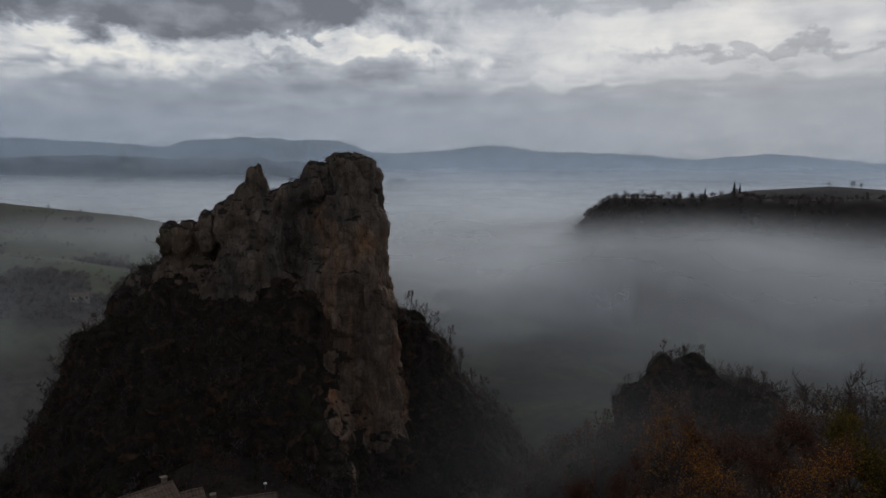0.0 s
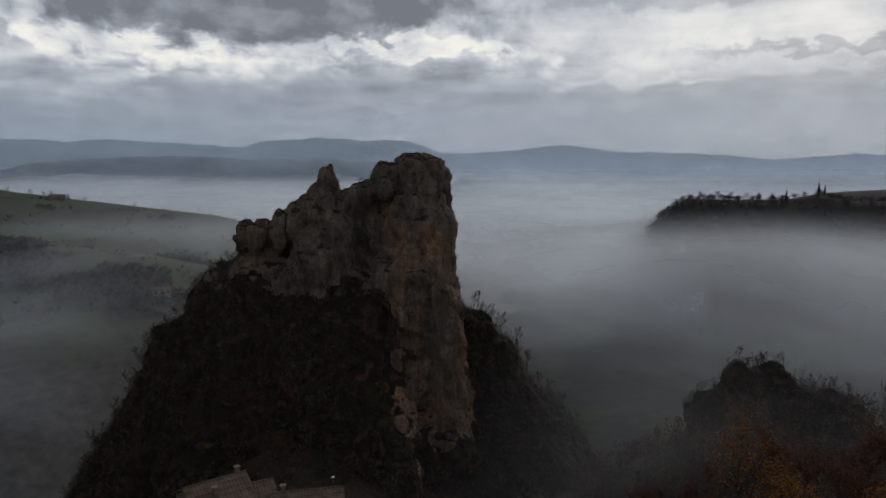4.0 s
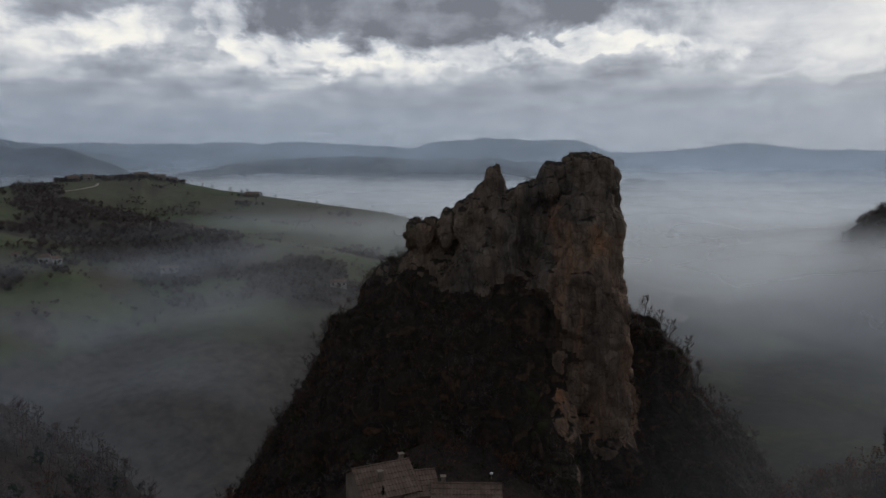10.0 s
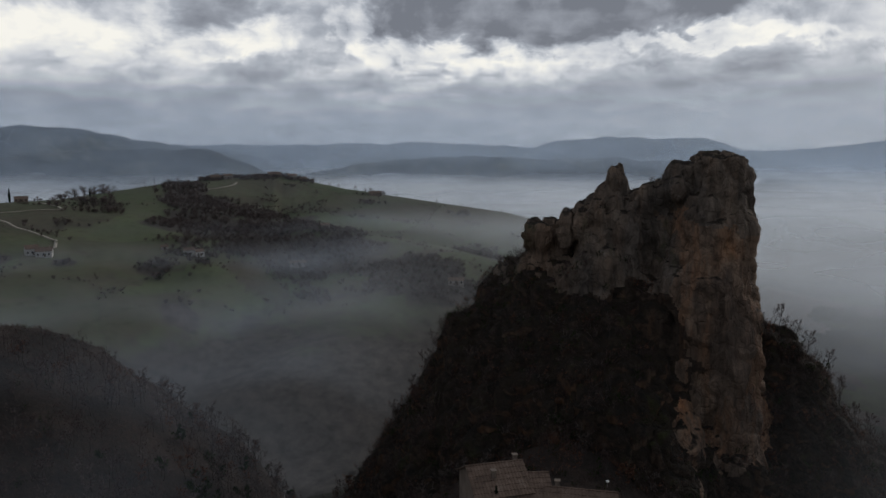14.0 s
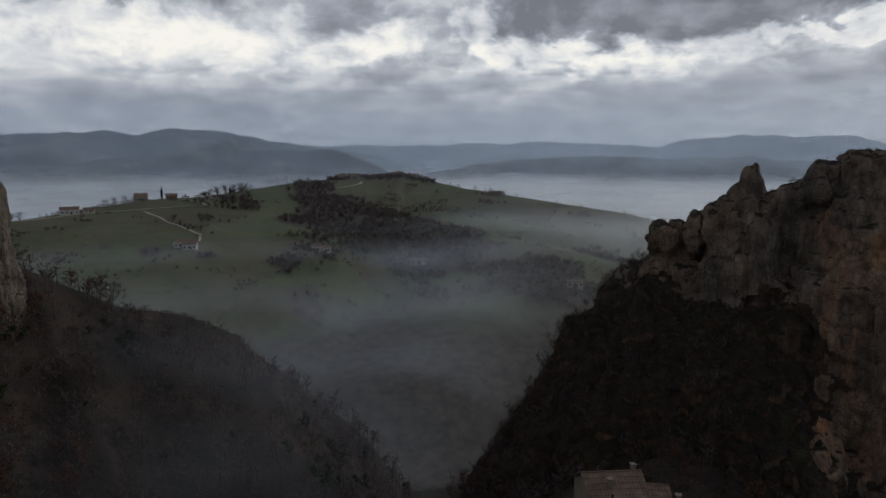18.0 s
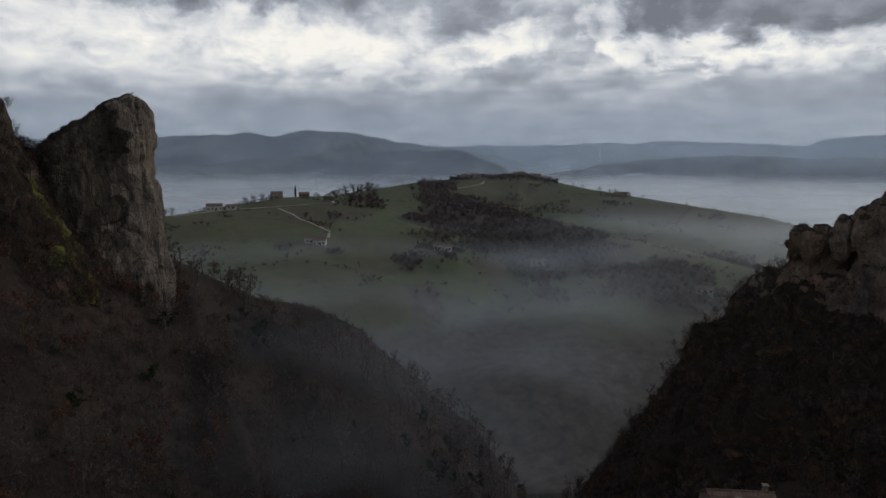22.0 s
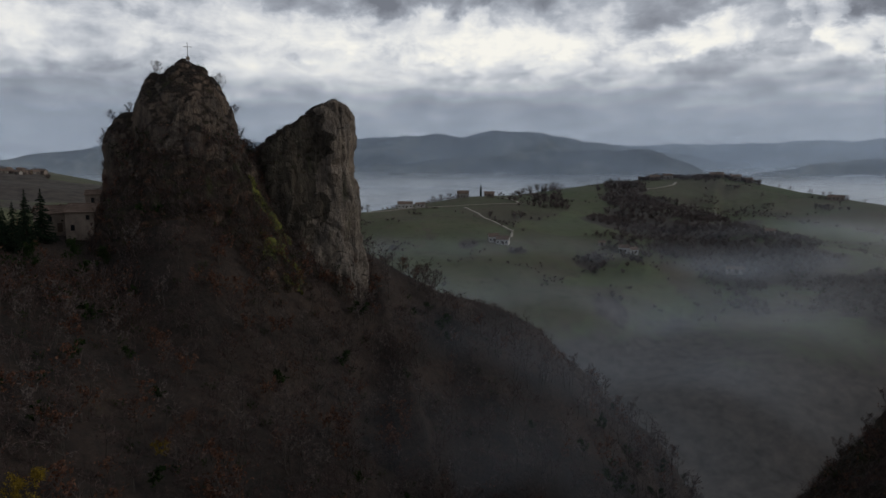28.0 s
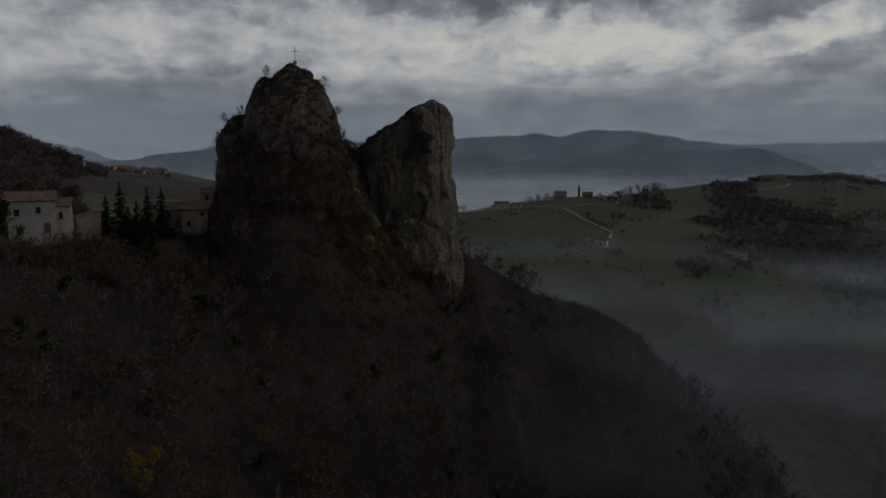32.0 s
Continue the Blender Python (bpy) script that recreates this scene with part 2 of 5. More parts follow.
# ---------------------------------------------------------------- materials of the land
def build_rock(n, tone=(1, 1, 1), rusty=0.6, grown=(0.62, 0.86), warm=1.0):
    geo = n.add("ShaderNodeNewGeometry")
    pos, up = geo.outputs["Position"], n.add("ShaderNodeSeparateXYZ", {0: geo.outputs["Normal"]}).outputs[2]
    tall = n.scaled(pos, (1, 1, 0.12))
    streak = n.noise(tall, 0.55, 7, 0.62, 0.4)
    strata = n.noise(n.scaled(pos, (0.25, 0.25, 1.4)), 0.35, 6, 0.6, 0.3)
    patch = n.noise(pos, 0.09, 6, 0.6, 0.3)
    grain = n.noise(pos, 2.2, 9, 0.68)
    col = n.ramp(n.math("ADD", n.math("MULTIPLY", streak, 0.6), n.math("MULTIPLY", patch, 0.4)),
                 (0.32, (0.028, 0.025, 0.023)), (0.46, (0.056, 0.048, 0.042)), (0.56, (0.088, 0.074, 0.062)), (0.70, (0.13, 0.112, 0.096)))
    rust = n.remap(n.noise(tall, 0.28, 5, 0.6, 0.6), 0.46, 0.64, 0.0, rusty, True)
    col = n.mix(rust, col, c4((0.120, 0.080, 0.055)))
    col = n.mix(n.remap(strata, 0.55, 0.7, 0.0, 0.28, True), col, c4((0.035, 0.032, 0.029)))
    lichen = n.remap(n.noise(pos, 0.6, 8, 0.7), 0.52, 0.68, 0.0, 0.45, True)
    col = n.mix(lichen, col, c4((0.024, 0.023, 0.022)))
    pale = n.remap(n.noise(pos, 0.35, 7, 0.7, 0.8), 0.60, 0.74, 0.0, 0.4, True)
    col = n.mix(pale, col, c4((0.18, 0.168, 0.155)))
    hue = n.noise(n.scaled(pos, (1, 1, 0.4)), 0.06, 4, 0.55, 0.5)
    col = n.mix(1.0, col, n.ramp(hue, (0.38, (0.78, 0.80, 0.84)), (0.50, (1.0, 0.97, 0.94)), (0.62, (1 + 0.30 * warm, 1 + 0.02 * warm, 1 - 0.18 * warm))), "MULTIPLY")
    col = n.mix(1.0, col, c4(tone), "MULTIPLY")
    turf = n.remap(n.math("ADD", up, n.math("MULTIPLY", n.math("SUBTRACT", n.noise(pos, 0.8, 6, 0.65), 0.5), 0.55)), *grown, 0.0, 1.0, True)
    soil = n.ramp(n.noise(pos, 0.5, 7, 0.65), (0.35, (0.012, 0.011, 0.009)), (0.55, (0.027, 0.019, 0.014)), (0.68, (0.032, 0.030, 0.015)))
    col = n.mix(turf, col, soil)
    moss = n.remap(n.noise(n.scaled(pos, (1, 1, 0.3)), 0.16, 5, 0.6, 0.4), 0.60, 0.72, 0.0, 0.55, True)
    col = n.mix(moss, col, c4((0.036, 0.042, 0.014)))
    split = n.add("ShaderNodeTexVoronoi", {"Vector": n.scaled(pos, (1, 1, 0.55)), "Scale": 0.75, "Randomness": 1.0})
    split.feature = "DISTANCE_TO_EDGE"
    crack = n.remap(split.outputs["Distance"], 0.0, 0.10, 0.0, 1.0, True)
    col = n.mix(n.remap(crack, 0.0, 1.0, 0.16, 0.0), col, c4((0.012, 0.011, 0.010)))
    h = n.math("ADD", n.math("MULTIPLY", grain, 0.6), n.math("ADD", n.math("MULTIPLY", streak, 1.2), n.math("MULTIPLY", strata, 0.5)))
    h = n.math("ADD", h, n.math("MULTIPLY", crack, 0.25))
    return surface(n, col, 0.93, h, 1.0, 0.9, spec=0.15)


def build_litter(n):
    pos = n.add("ShaderNodeNewGeometry").outputs["Position"]
    a, b = n.noise(pos, 0.06, 6, 0.6), n.noise(pos, 0.9, 8, 0.7)
    col = n.ramp(n.math("ADD", n.math("MULTIPLY", a, 0.5), n.math("MULTIPLY", b, 0.5)), (0.36, (0.011, 0.010, 0.009)), (0.5, (0.026, 0.020, 0.017)),
                 (0.6, (0.041, 0.029, 0.023)), (0.72, (0.033, 0.034, 0.021)))
    return surface(n, col, 0.95, b, 0.8, 0.8, spec=0.1)


def build_meadow(n):
    pos = n.add("ShaderNodeNewGeometry").outputs["Position"]
    field, tuft, mow = n.noise(pos, 0.008, 5, 0.55, 1.2), n.noise(pos, 0.12, 8, 0.7), n.noise(n.scaled(pos, (0.4, 0.4, 5)), 0.05, 6, 0.65)
    col = n.ramp(n.math("ADD", n.math("MULTIPLY", field, 0.65), n.math("MULTIPLY", mow, 0.35)), (0.40, (0.052, 0.044, 0.036)), (0.46, (0.080, 0.070, 0.049)),
                 (0.51, (0.066, 0.070, 0.045)), (0.56, (0.070, 0.084, 0.044)), (0.62, (0.098, 0.086, 0.064)))
    plot, cover = n.add("ShaderNodeAttribute"), n.add("ShaderNodeAttribute")
    plot.attribute_name, cover.attribute_name = "plot", "cover"
    plots = n.ramp(n.math("ADD", plot.outputs["Fac"], n.math("MULTIPLY", n.math("SUBTRACT", tuft, 0.5), 0.3)), (0.1, (0.054, 0.066, 0.035)), (0.3, (0.076, 0.069, 0.048)), (0.5, (0.064, 0.077, 0.043)), (0.7, (0.063, 0.054, 0.042)), (0.9, (0.078, 0.090, 0.047)))
    col = n.mix(0.62, col, plots)
    col = n.mix(n.remap(tuft, 0.5, 0.7, 0.0, 0.55, True), col, c4((0.030, 0.031, 0.017)))
    # fallen leaves under the copses
    edge = n.math("ADD", cover.outputs["Fac"], n.math("MULTIPLY", n.math("SUBTRACT", n.noise(pos, 0.05, 7, 0.7), 0.5), 0.9))
    col = n.mix(n.remap(edge, 0.3, 0.7, 0.0, 0.92, True), col, n.ramp(tuft, (0.35, (0.030, 0.026, 0.024)), (0.65, (0.074, 0.061, 0.054))))
    return surface(n, col, 0.95, tuft, 0.3, 0.5, spec=0.1)


def build_hills(n):
    pos = n.add("ShaderNodeNewGeometry").outputs["Position"]
    wood, bits = n.noise(pos, 0.0035, 7, 0.62, 0.5), n.noise(pos, 0.02, 7, 0.7)
    col = n.ramp(n.math("ADD", n.math("MULTIPLY", wood, 0.6), n.math("MULTIPLY", bits, 0.4)), (0.42, (0.016, 0.018, 0.016)), (0.50, (0.030, 0.032, 0.027)),
                 (0.57, (0.060, 0.062, 0.045)), (0.66, (0.120, 0.115, 0.095)))
    return surface(n, col, 0.95, spec=0.05)


def build_valley(n):
    pos = n.add("ShaderNodeNewGeometry").outputs["Position"]
    wood, bits = n.noise(pos, 0.009, 6, 0.6, 0.6), n.noise(pos, 0.15, 7, 0.7)
    col = n.ramp(n.math("ADD", n.math("MULTIPLY", wood, 0.75), n.math("MULTIPLY", bits, 0.25)), (0.44, (0.016, 0.016, 0.013)), (0.52, (0.028, 0.027, 0.018)), (0.60, (0.042, 0.052, 0.024)))
    return surface(n, col, 0.95, spec=0.05)


STEEP_EARTH = material("earth_and_sandstone", lambda n: build_rock(n, (0.95, 0.82, 0.74), 0.5, (0.0, 0.4)))
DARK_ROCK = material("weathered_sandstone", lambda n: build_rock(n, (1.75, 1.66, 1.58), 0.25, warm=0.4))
# slab's left face: lichen, with the side's shade darkened into the stone colour
LICHEN_SHADE_ROCK = material("lichen_and_shade_sandstone", lambda n: build_rock(n, (0.72, 0.74, 0.69), 0.12, (0.10, 0.45), warm=0.1))
DOME_ROCK = material("brown_grey_sandstone", lambda n: build_rock(n, (1.25, 1.2, 1.16), 0.25, (0.30, 0.60), warm=0.3))
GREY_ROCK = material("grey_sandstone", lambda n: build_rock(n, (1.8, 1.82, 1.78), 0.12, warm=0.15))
def build_mossy(n):
    pos = n.add("ShaderNodeNewGeometry").outputs["Position"]
    a, b = n.noise(n.scaled(pos, (1, 1, 0.4)), 0.35, 6, 0.65, 0.4), n.noise(pos, 2.5, 8, 0.7)
    col = n.ramp(n.math("ADD", n.math("MULTIPLY", a, 0.7), n.math("MULTIPLY", b, 0.3)), (0.36, (0.020, 0.019, 0.015)), (0.47, (0.045, 0.050, 0.016)), (0.55, (0.105, 0.105, 0.022)), (0.62, (0.055, 0.058, 0.024)), (0.70, (0.17, 0.16, 0.14)))
    return surface(n, col, 0.95, b, 0.8, 0.5, spec=0.1)


MOSSY_ROCK = material("mossy_sandstone", build_mossy)
ROCK, LITTER, MEADOW, HILLS, VALLEY = (material(a, b) for a, b in (("sandstone", lambda n: build_rock(n, (2.25, 1.88, 1.62), 0.7)), ("leaf_litter", build_litter), ("meadow", build_meadow),
                                                                   ("far_hills", build_hills), ("valley_floor", build_valley)))


# ---------------------------------------------------------------- the land: one sheet made of ridges
# each ridge: nodes of bearing, distance, height over the eye; fall on the near and the far side; width of its crown; region
RIDGES = [
    # under the tall stack, and the neck that ties it to the near slope
    ([(26, 158, -50), (14, 160, -46), (6, 158, -50)], 1.15, 1.15, 8, "wood"),
    ([(60, 14, -42), (30, 60, -50), (22, 100, -51), (17, 135, -52)], 0.75, 0.75, 10, "wood"),
    # the wooded slope with the autumn trees, ending in a small crag
    ([(-70, 20, -24), (-40, 45, -30), (-26, 80, -38), (-20, 114, -41), (-31, 135, -44), (-45, 180, -50)], 0.95, 0.8, 7, "wood"),
    # terrace with the houses, the twin stacks and the spur behind them
    ([(150, 60, -22), (120, 110, -19), (105, 165, -17), (95, 190, -17), (86, 205, -24), (78, 208, -36), (72, 214, -27), (69, 215, -34), (66, 216, -40.5), (63.5, 219, -43.5), (61, 222, -46), (59, 225, -50.5), (57.3, 228, -55),
      (55.7, 231, -63.5), (53, 236, -73), (50.2, 241, -87), (47.2, 247, -98), (43, 256, -132)], 0.46, 0.8, 9, "wood"),
    # wooded apron in front of the cross stack
    ([(86.5, 186, -4), (86.5, 168, -12), (86, 150, -26), (85, 128, -45), (84, 108, -58)], 0.8, 0.8, 7, "wood"),
    # meadow hill across the valley
    ([(84, 640, -75), (72, 700, -48), (68, 740, -44), (63, 790, -36), (58.5, 850, -36), (54.7, 900, -29), (51.8, 960, -24), (48, 1010, -18), (43, 1040, -15),
      (38, 1000, -34), (35, 960, -41), (31.8, 920, -47), (24.6, 850, -59), (20, 830, -76), (12, 820, -120)], 0.17, 0.30, 40, "meadow"),
    # its wooded rib
    ([(53, 860, -46), (46, 760, -56), (40, 690, -62), (31.6, 620, -73), (25.9, 560, -80), (19, 520, -110)], 0.20, 0.26, 25, "wood"),
    # plateau with the cypresses, and the next one
    ([(-9.8, 740, -130), (-11.6, 750, -62), (-14.1, 760, -33), (-21.2, 770, -33), (-23.2, 775, -27), (-25, 780, -33), (-33, 780, -31), (-50, 760, -30), (-75, 700, -35)], 0.75, 0.42, 34, "wood"),
    ([(-22, 1150, -50), (-24.8, 1180, -37), (-29.7, 1200, -29), (-33, 1220, -34), (-50, 1200, -40)], 0.3, 0.2, 30, "wood"),
    # village hill, and the dark shoulder beyond the houses
    ([(112, 700, 10), (106, 900, -4), (100, 1000, -4), (96, 1020, -7), (90, 1000, -30), (86, 950, -70)], 0.13, 0.2, 40, "meadow"),
    ([(118, 520, 55), (112, 560, 40), (106.4, 600, 24), (104.5, 620, 11), (102.2, 640, -4), (100, 650, -22)], 0.5, 0.5, 15, "wood"),
    ([(112, 2400, 60), (100, 2500, 15), (96, 2550, 45), (93, 2600, 62), (88, 2700, 60), (84, 2800, 90)], 0.5, 0.25, 40, "far"),
    # ranges far off
    ([(92, 3300, 90), (82, 3400, 115), (75, 3400, 118), (72.3, 3300, 131), (69.6, 3300, 138), (67.8, 3260, 150), (66.3, 3250, 165), (63.8, 3250, 148), (62.4, 3220, 160), (61.2, 3200, 172), (59, 3200, 162), (57.6, 3200, 152), (55.8, 3200, 140), (54, 3200, 114), (51.8, 3200, 96), (49, 3250, 70), (45, 3300, 40)], 0.55, 0.25, 50, "far"),
    ([(92, 2950, 40), (84, 2900, 78), (78, 2900, 62), (74, 2880, 66), (72.4, 2880, 73), (70.4, 2860, 86), (68, 2850, 71), (66, 2850, 44), (63.9, 2880, 22), (60, 2900, -10)], 0.5, 0.3, 40, "far"),
    ([(66, 2500, -60), (63.1, 2500, -24), (60.4, 2550, 18), (58.4, 2560, 30), (56.75, 2600, 54), (53, 2600, 66), (50.6, 2600, 54), (48.9, 2620, 63), (47.9, 2640, 58), (47.16, 2650, 34), (45.5, 2650, 6), (43, 2650, -60)], 0.5, 0.3, 30, "far"),
    ([(80, 2350, -70), (74, 2450, -5), (68, 2500, 12), (62, 2600, 38), (56, 2750, 66)], 0.45, 0.3, 40, "far"),
    ([(52, 4400, 120), (44, 4400, 138), (37, 4400, 150), (30.7, 4400, 150), (28.4, 4350, 136), (21.8, 4300, 122), (20.1, 4250, 148), (16.5, 4200, 176), (12, 4200, 162), (8.6, 4200, 160), (6.8, 4200, 105), (4, 4200, 20)], 0.5, 0.25, 50, "far"),
    ([(42, 2900, -40), (36, 2900, 10), (33, 2900, 24), (25, 2800, 45), (21.8, 2850, 25), (15.5, 2850, 34), (10.5, 2850, 15), (8.7, 2850, -15), (6, 2850, -70)], 0.5, 0.25, 35, "far"),
    ([(5.6, 2450, -75), (4.4, 2450, -40), (1.9, 2400, -42), (0.8, 2400, -80)], 0.3, 0.3, 12, "far"),
    ([(8, 4500, 60), (4.9, 4500, 78), (2.1, 4500, 94), (-2, 4450, 122), (-4, 4450, 140), (-6, 4450, 122), (-8.3, 4450, 92), (-15.9, 4450, 78), (-20.2, 4500, 54), (-25.8, 4500, 72), (-28.5, 4500, 54),
      (-33, 4550, 20), (-45, 4600, 40), (-70, 4600, 60), (-110, 4600, 90), (-150, 4600, 80)], 0.5, 0.25, 60, "far"),
    ([(112, 4000, 200), (150, 4000, 180), (210, 4200, 90)], 0.2, 0.25, 80, "far"),
]
FLOOR = -152.0
# copses on the meadow hill and in the valley below it: bearing, distance, reach
COPSES = [(50.3, 935, 20), (28, 827, 12), (63.0, 582, 9), (59.2, 575, 6), (53.1, 566, 9), (66, 690, 8), (51, 470, 12), (24, 620, 30), (98, 620, 90), (102, 560, 80), (95, 720, 100), (99, 940, 45), (96, 860, 40), (103, 860, 60), (98, 760, 50), (101, 740, 50)]
# outline of the wood on the rib: bearing, distance
RIB_WOOD = [(50.9, 950), (49.2, 905), (47.4, 863), (44.5, 815), (41.7, 824), (39.3, 790), (36.0, 640), (31.4, 592), (27.8, 550), (25.5, 505), (29.4, 474), (35.9, 470), (39.2, 535), (43.1, 568), (46.0, 600), (48.4, 625), (50.8, 650), (52.9, 690), (52.2, 740), (51.2, 800), (51.8, 880)]
PLOTS = np.random.default_rng(8).uniform((20, 440), (84, 1060), (70, 2))


def inside_of(x, y, outline, soft):
    """1 inside an outline on the land, 0 outside, with a soft edge."""
    pts = [at(*p) for p in outline]
    odd, near = np.zeros(x.shape, bool), np.full(x.shape, 1e9)
    for a, b in zip(pts, pts[1:] + pts[:1]):
        ex, ey = b.x - a.x, b.y - a.y
        k = np.clip(((x - a.x) * ex + (y - a.y) * ey) / (ex * ex + ey * ey), 0, 1)
        near = np.minimum(near, np.hypot(x - a.x - k * ex, y - a.y - k * ey))
        odd ^= ((a.y > y) != (b.y > y)) & (x < a.x + ex * (y - a.y) / (ey if abs(ey) > 1e-9 else 1e-9))
    return np.clip(0.5 + np.where(odd, near, -near) / soft, 0, 1)


def cover_of(x, y):
    """How thickly copses stand, 0 to 1."""
    c = sum(np.exp(-((x - p.x) ** 2 + (y - p.y) ** 2) / (2 * s * s)) for p, s in ((at(a, d), s) for a, d, s in COPSES))
    return np.clip(np.maximum(1.5 * c, inside_of(x, y, RIB_WOOD, 50) * 1.25) + 0.6 * fbm(x / 30, y / 30, 0 * x, 4, 15) - 0.25, 0, 1)


def plot_of(x, y):
    """Number of the field a place lies in, 0 to 1, and how far its hedge is."""
    wx, wy = x + 14 * fbm(x / 70, y / 70, 0 * x, 2, 17), y + 14 * fbm(x / 70, y / 70, 0 * x, 2, 18)
    d1, d2, who = np.full(x.shape, 1e9), np.full(x.shape, 1e9), np.zeros(x.shape)
    for i, (a, d) in enumerate(PLOTS):
        p = at(a, d)
        q = np.hypot(wx - p.x, wy - p.y)
        closer = q < d1
        d2 = np.where(closer, d1, np.minimum(d2, q))
        who = np.where(closer, (i * 0.618) % 1, who)
        d1 = np.where(closer, q, d1)
    return who, d2 - d1


def land(x, y):
    """Height over the eye and region (0 wood, 1 meadow, 2 far) of the land, on arrays."""
    r = np.hypot(x, y)
    best = FLOOR + 10 * fbm(x / 260, y / 260, 0 * x, 3, 5) + np.clip(r - 2500, 0, None) * 0.004
    kind = np.where(r > 1500, 2, 3)
    top = best.copy()
    rugged = {size: fbm(x / size, y / size, 0 * x, 4, 9) - 0.1 for size in (14, 60, 110, 420)}
    for nodes, near_fall, far_fall, crown, region in RIDGES:
        pts = [at(*p) for p in nodes]
        dist, line, side = np.full(x.shape, 1e9), np.zeros(x.shape), np.zeros(x.shape)
        for a, b in zip(pts, pts[1:]):
            ex, ey = b.x - a.x, b.y - a.y
            s = np.clip(((x - a.x) * ex + (y - a.y) * ey) / (ex * ex + ey * ey), 0, 1)
            dx, dy = x - a.x - s * ex, y - a.y - s * ey
            d = np.hypot(dx, dy)
            near = d < dist
            dist = np.where(near, d, dist)
            line = np.where(near, a.z + s * (b.z - a.z) - EYE, line)
            side = np.where(near, np.sign(ex * dy - ey * dx), side)
        # the eye's side and the far side of a ridge may fall differently
        fall = np.where(side > 0, far_fall, near_fall)
        h = line - fall * (np.sqrt(dist ** 2 + crown ** 2) - crown)
        if region == "meadow":
            h = h - 0.55 * np.clip(dist - 300, 0, None)
        rough = 1.0 if region == "wood" and crown < 12 else (3.0 if region != "far" else 16.0)
        size = 14 if rough == 1 else (60 if rough == 3 else 110)
        h = h + (rough * rugged[size] if rough < 16 else 44 * rugged[420] + 22 * rugged[110]) * np.clip(dist / (3 * crown), 0.12, 1) + (4 * rugged[60] if rough == 16 else 0)
        k = 3.0 if crown < 12 else 12.0
        take = h + (7 * rugged[60] if crown >= 12 else 0) > top
        kind = np.where(take, {"wood": 0, "meadow": 1, "far": 2}[region], kind)
        top = np.maximum(top, h)
        best = smax(best, h, k)
    return best, kind


def build_land():
    fine, coarse = np.arange(-40, 112, 0.32), np.arange(112, 320, 4.0)
    az = np.radians(np.concatenate([fine, coarse]))
    rad = np.concatenate([[0.5, 4.0], 8 * 1.0215 ** np.arange(0, 303)])
    A, R = np.meshgrid(az, rad, indexing="ij")
    x, y = -np.sin(A) * R, np.cos(A) * R
    h, kind = land(x, y)
    na, nr = A.shape
    idx = np.arange(na * nr).reshape(na, nr)
    nxt = np.roll(idx, -1, 0)
    faces = np.stack([idx[:, :-1], idx[:, 1:], nxt[:, 1:], nxt[:, :-1]], -1).reshape(-1, 4)
    kind = np.where(((kind == 3) & (R > 300) | (kind == 0) & (R > 300)) & (A > radians(5)) & (A < radians(86)), 1, kind)[:, :-1].ravel()
    me = mesh_from("ground", np.stack([x, y, h + EYE], -1).reshape(-1, 3), faces[:, ::-1], [LITTER, MEADOW, HILLS, VALLEY], kind)
    for name, values in (("cover", np.maximum(cover_of(x, y), np.clip((-88 - h) / 40, 0, 0.85))), ("plot", plot_of(x, y)[0])):
        layer = me.attributes.new(name, "FLOAT", "POINT")
        layer.data.foreach_set("value", np.asarray(values, np.float32).ravel())
    tagged(new("ground", me), "steep wooded slopes, meadows and hills round a misty valley", "ground", kind="structure")


build_land()


# ---------------------------------------------------------------- rock stacks
def iso_mesh(f, lo, hi, step):
    """Surface of f < 0 as quads (surface nets)."""
    ax = [np.arange(a, b + step, step) for a, b in zip(lo, hi)]
    X, Y, Z = np.meshgrid(*ax, indexing="ij")
    V = f(X, Y, Z)
    V[0], V[-1], V[:, 0], V[:, -1], V[:, :, 0], V[:, :, -1] = (np.maximum(v, 0.5) for v in (V[0], V[-1], V[:, 0], V[:, -1], V[:, :, 0], V[:, :, -1]))
    inside = V < 0
    shape = tuple(s - 1 for s in V.shape)
    acc, cnt = np.zeros((*shape, 3)), np.zeros(shape)
    corners = list(np.ndindex(2, 2, 2))

    def cut(c):
        return tuple(slice(k, k + s) for k, s in zip(c, shape))
    for c in corners:
        for k in range(3):
            if c[k]:
                continue
            e = list(c)
            e[k] = 1
            a, b = V[cut(c)], V[cut(e)]
            cross = (a < 0) != (b < 0)
            t = np.where(cross, a / np.where(cross, a - b, 1), 0)
            for j in range(3):
                acc[..., j] += np.where(cross, c[j] + (t if j == k else 0), 0)
            cnt += cross
    live = cnt > 0
    number = np.full(shape, -1)
    number[live] = np.arange(live.sum())
    cell = np.stack(np.nonzero(live), -1)
    verts = (cell + acc[live] / cnt[live][:, None]) * step + np.array(lo)
    faces = []
    for k in range(3):
        i, j = (k + 1) % 3, (k + 2) % 3
        sl = [slice(1, -1)] * 3
        sl[k] = slice(0, -1)
        up = list(sl)
        up[k] = slice(1, None)
        a, b = inside[tuple(sl)], inside[tuple(up)]
        where = np.stack(np.nonzero(a != b), -1)
        flip = a[tuple(where.T)]
        base = where.copy()
        base[:, i] += 1
        base[:, j] += 1

        def num(di, dj):
            q = base.copy()
            q[:, i] -= di
            q[:, j] -= dj
            return number[tuple(q.T)]
        quad = np.stack([num(1, 1), num(0, 1), num(0, 0), num(1, 0)], -1)
        quad[~flip] = quad[~flip][:, ::-1]
        faces.append(quad)
    faces = np.concatenate(faces)
    return verts, faces[(faces >= 0).all(1)]


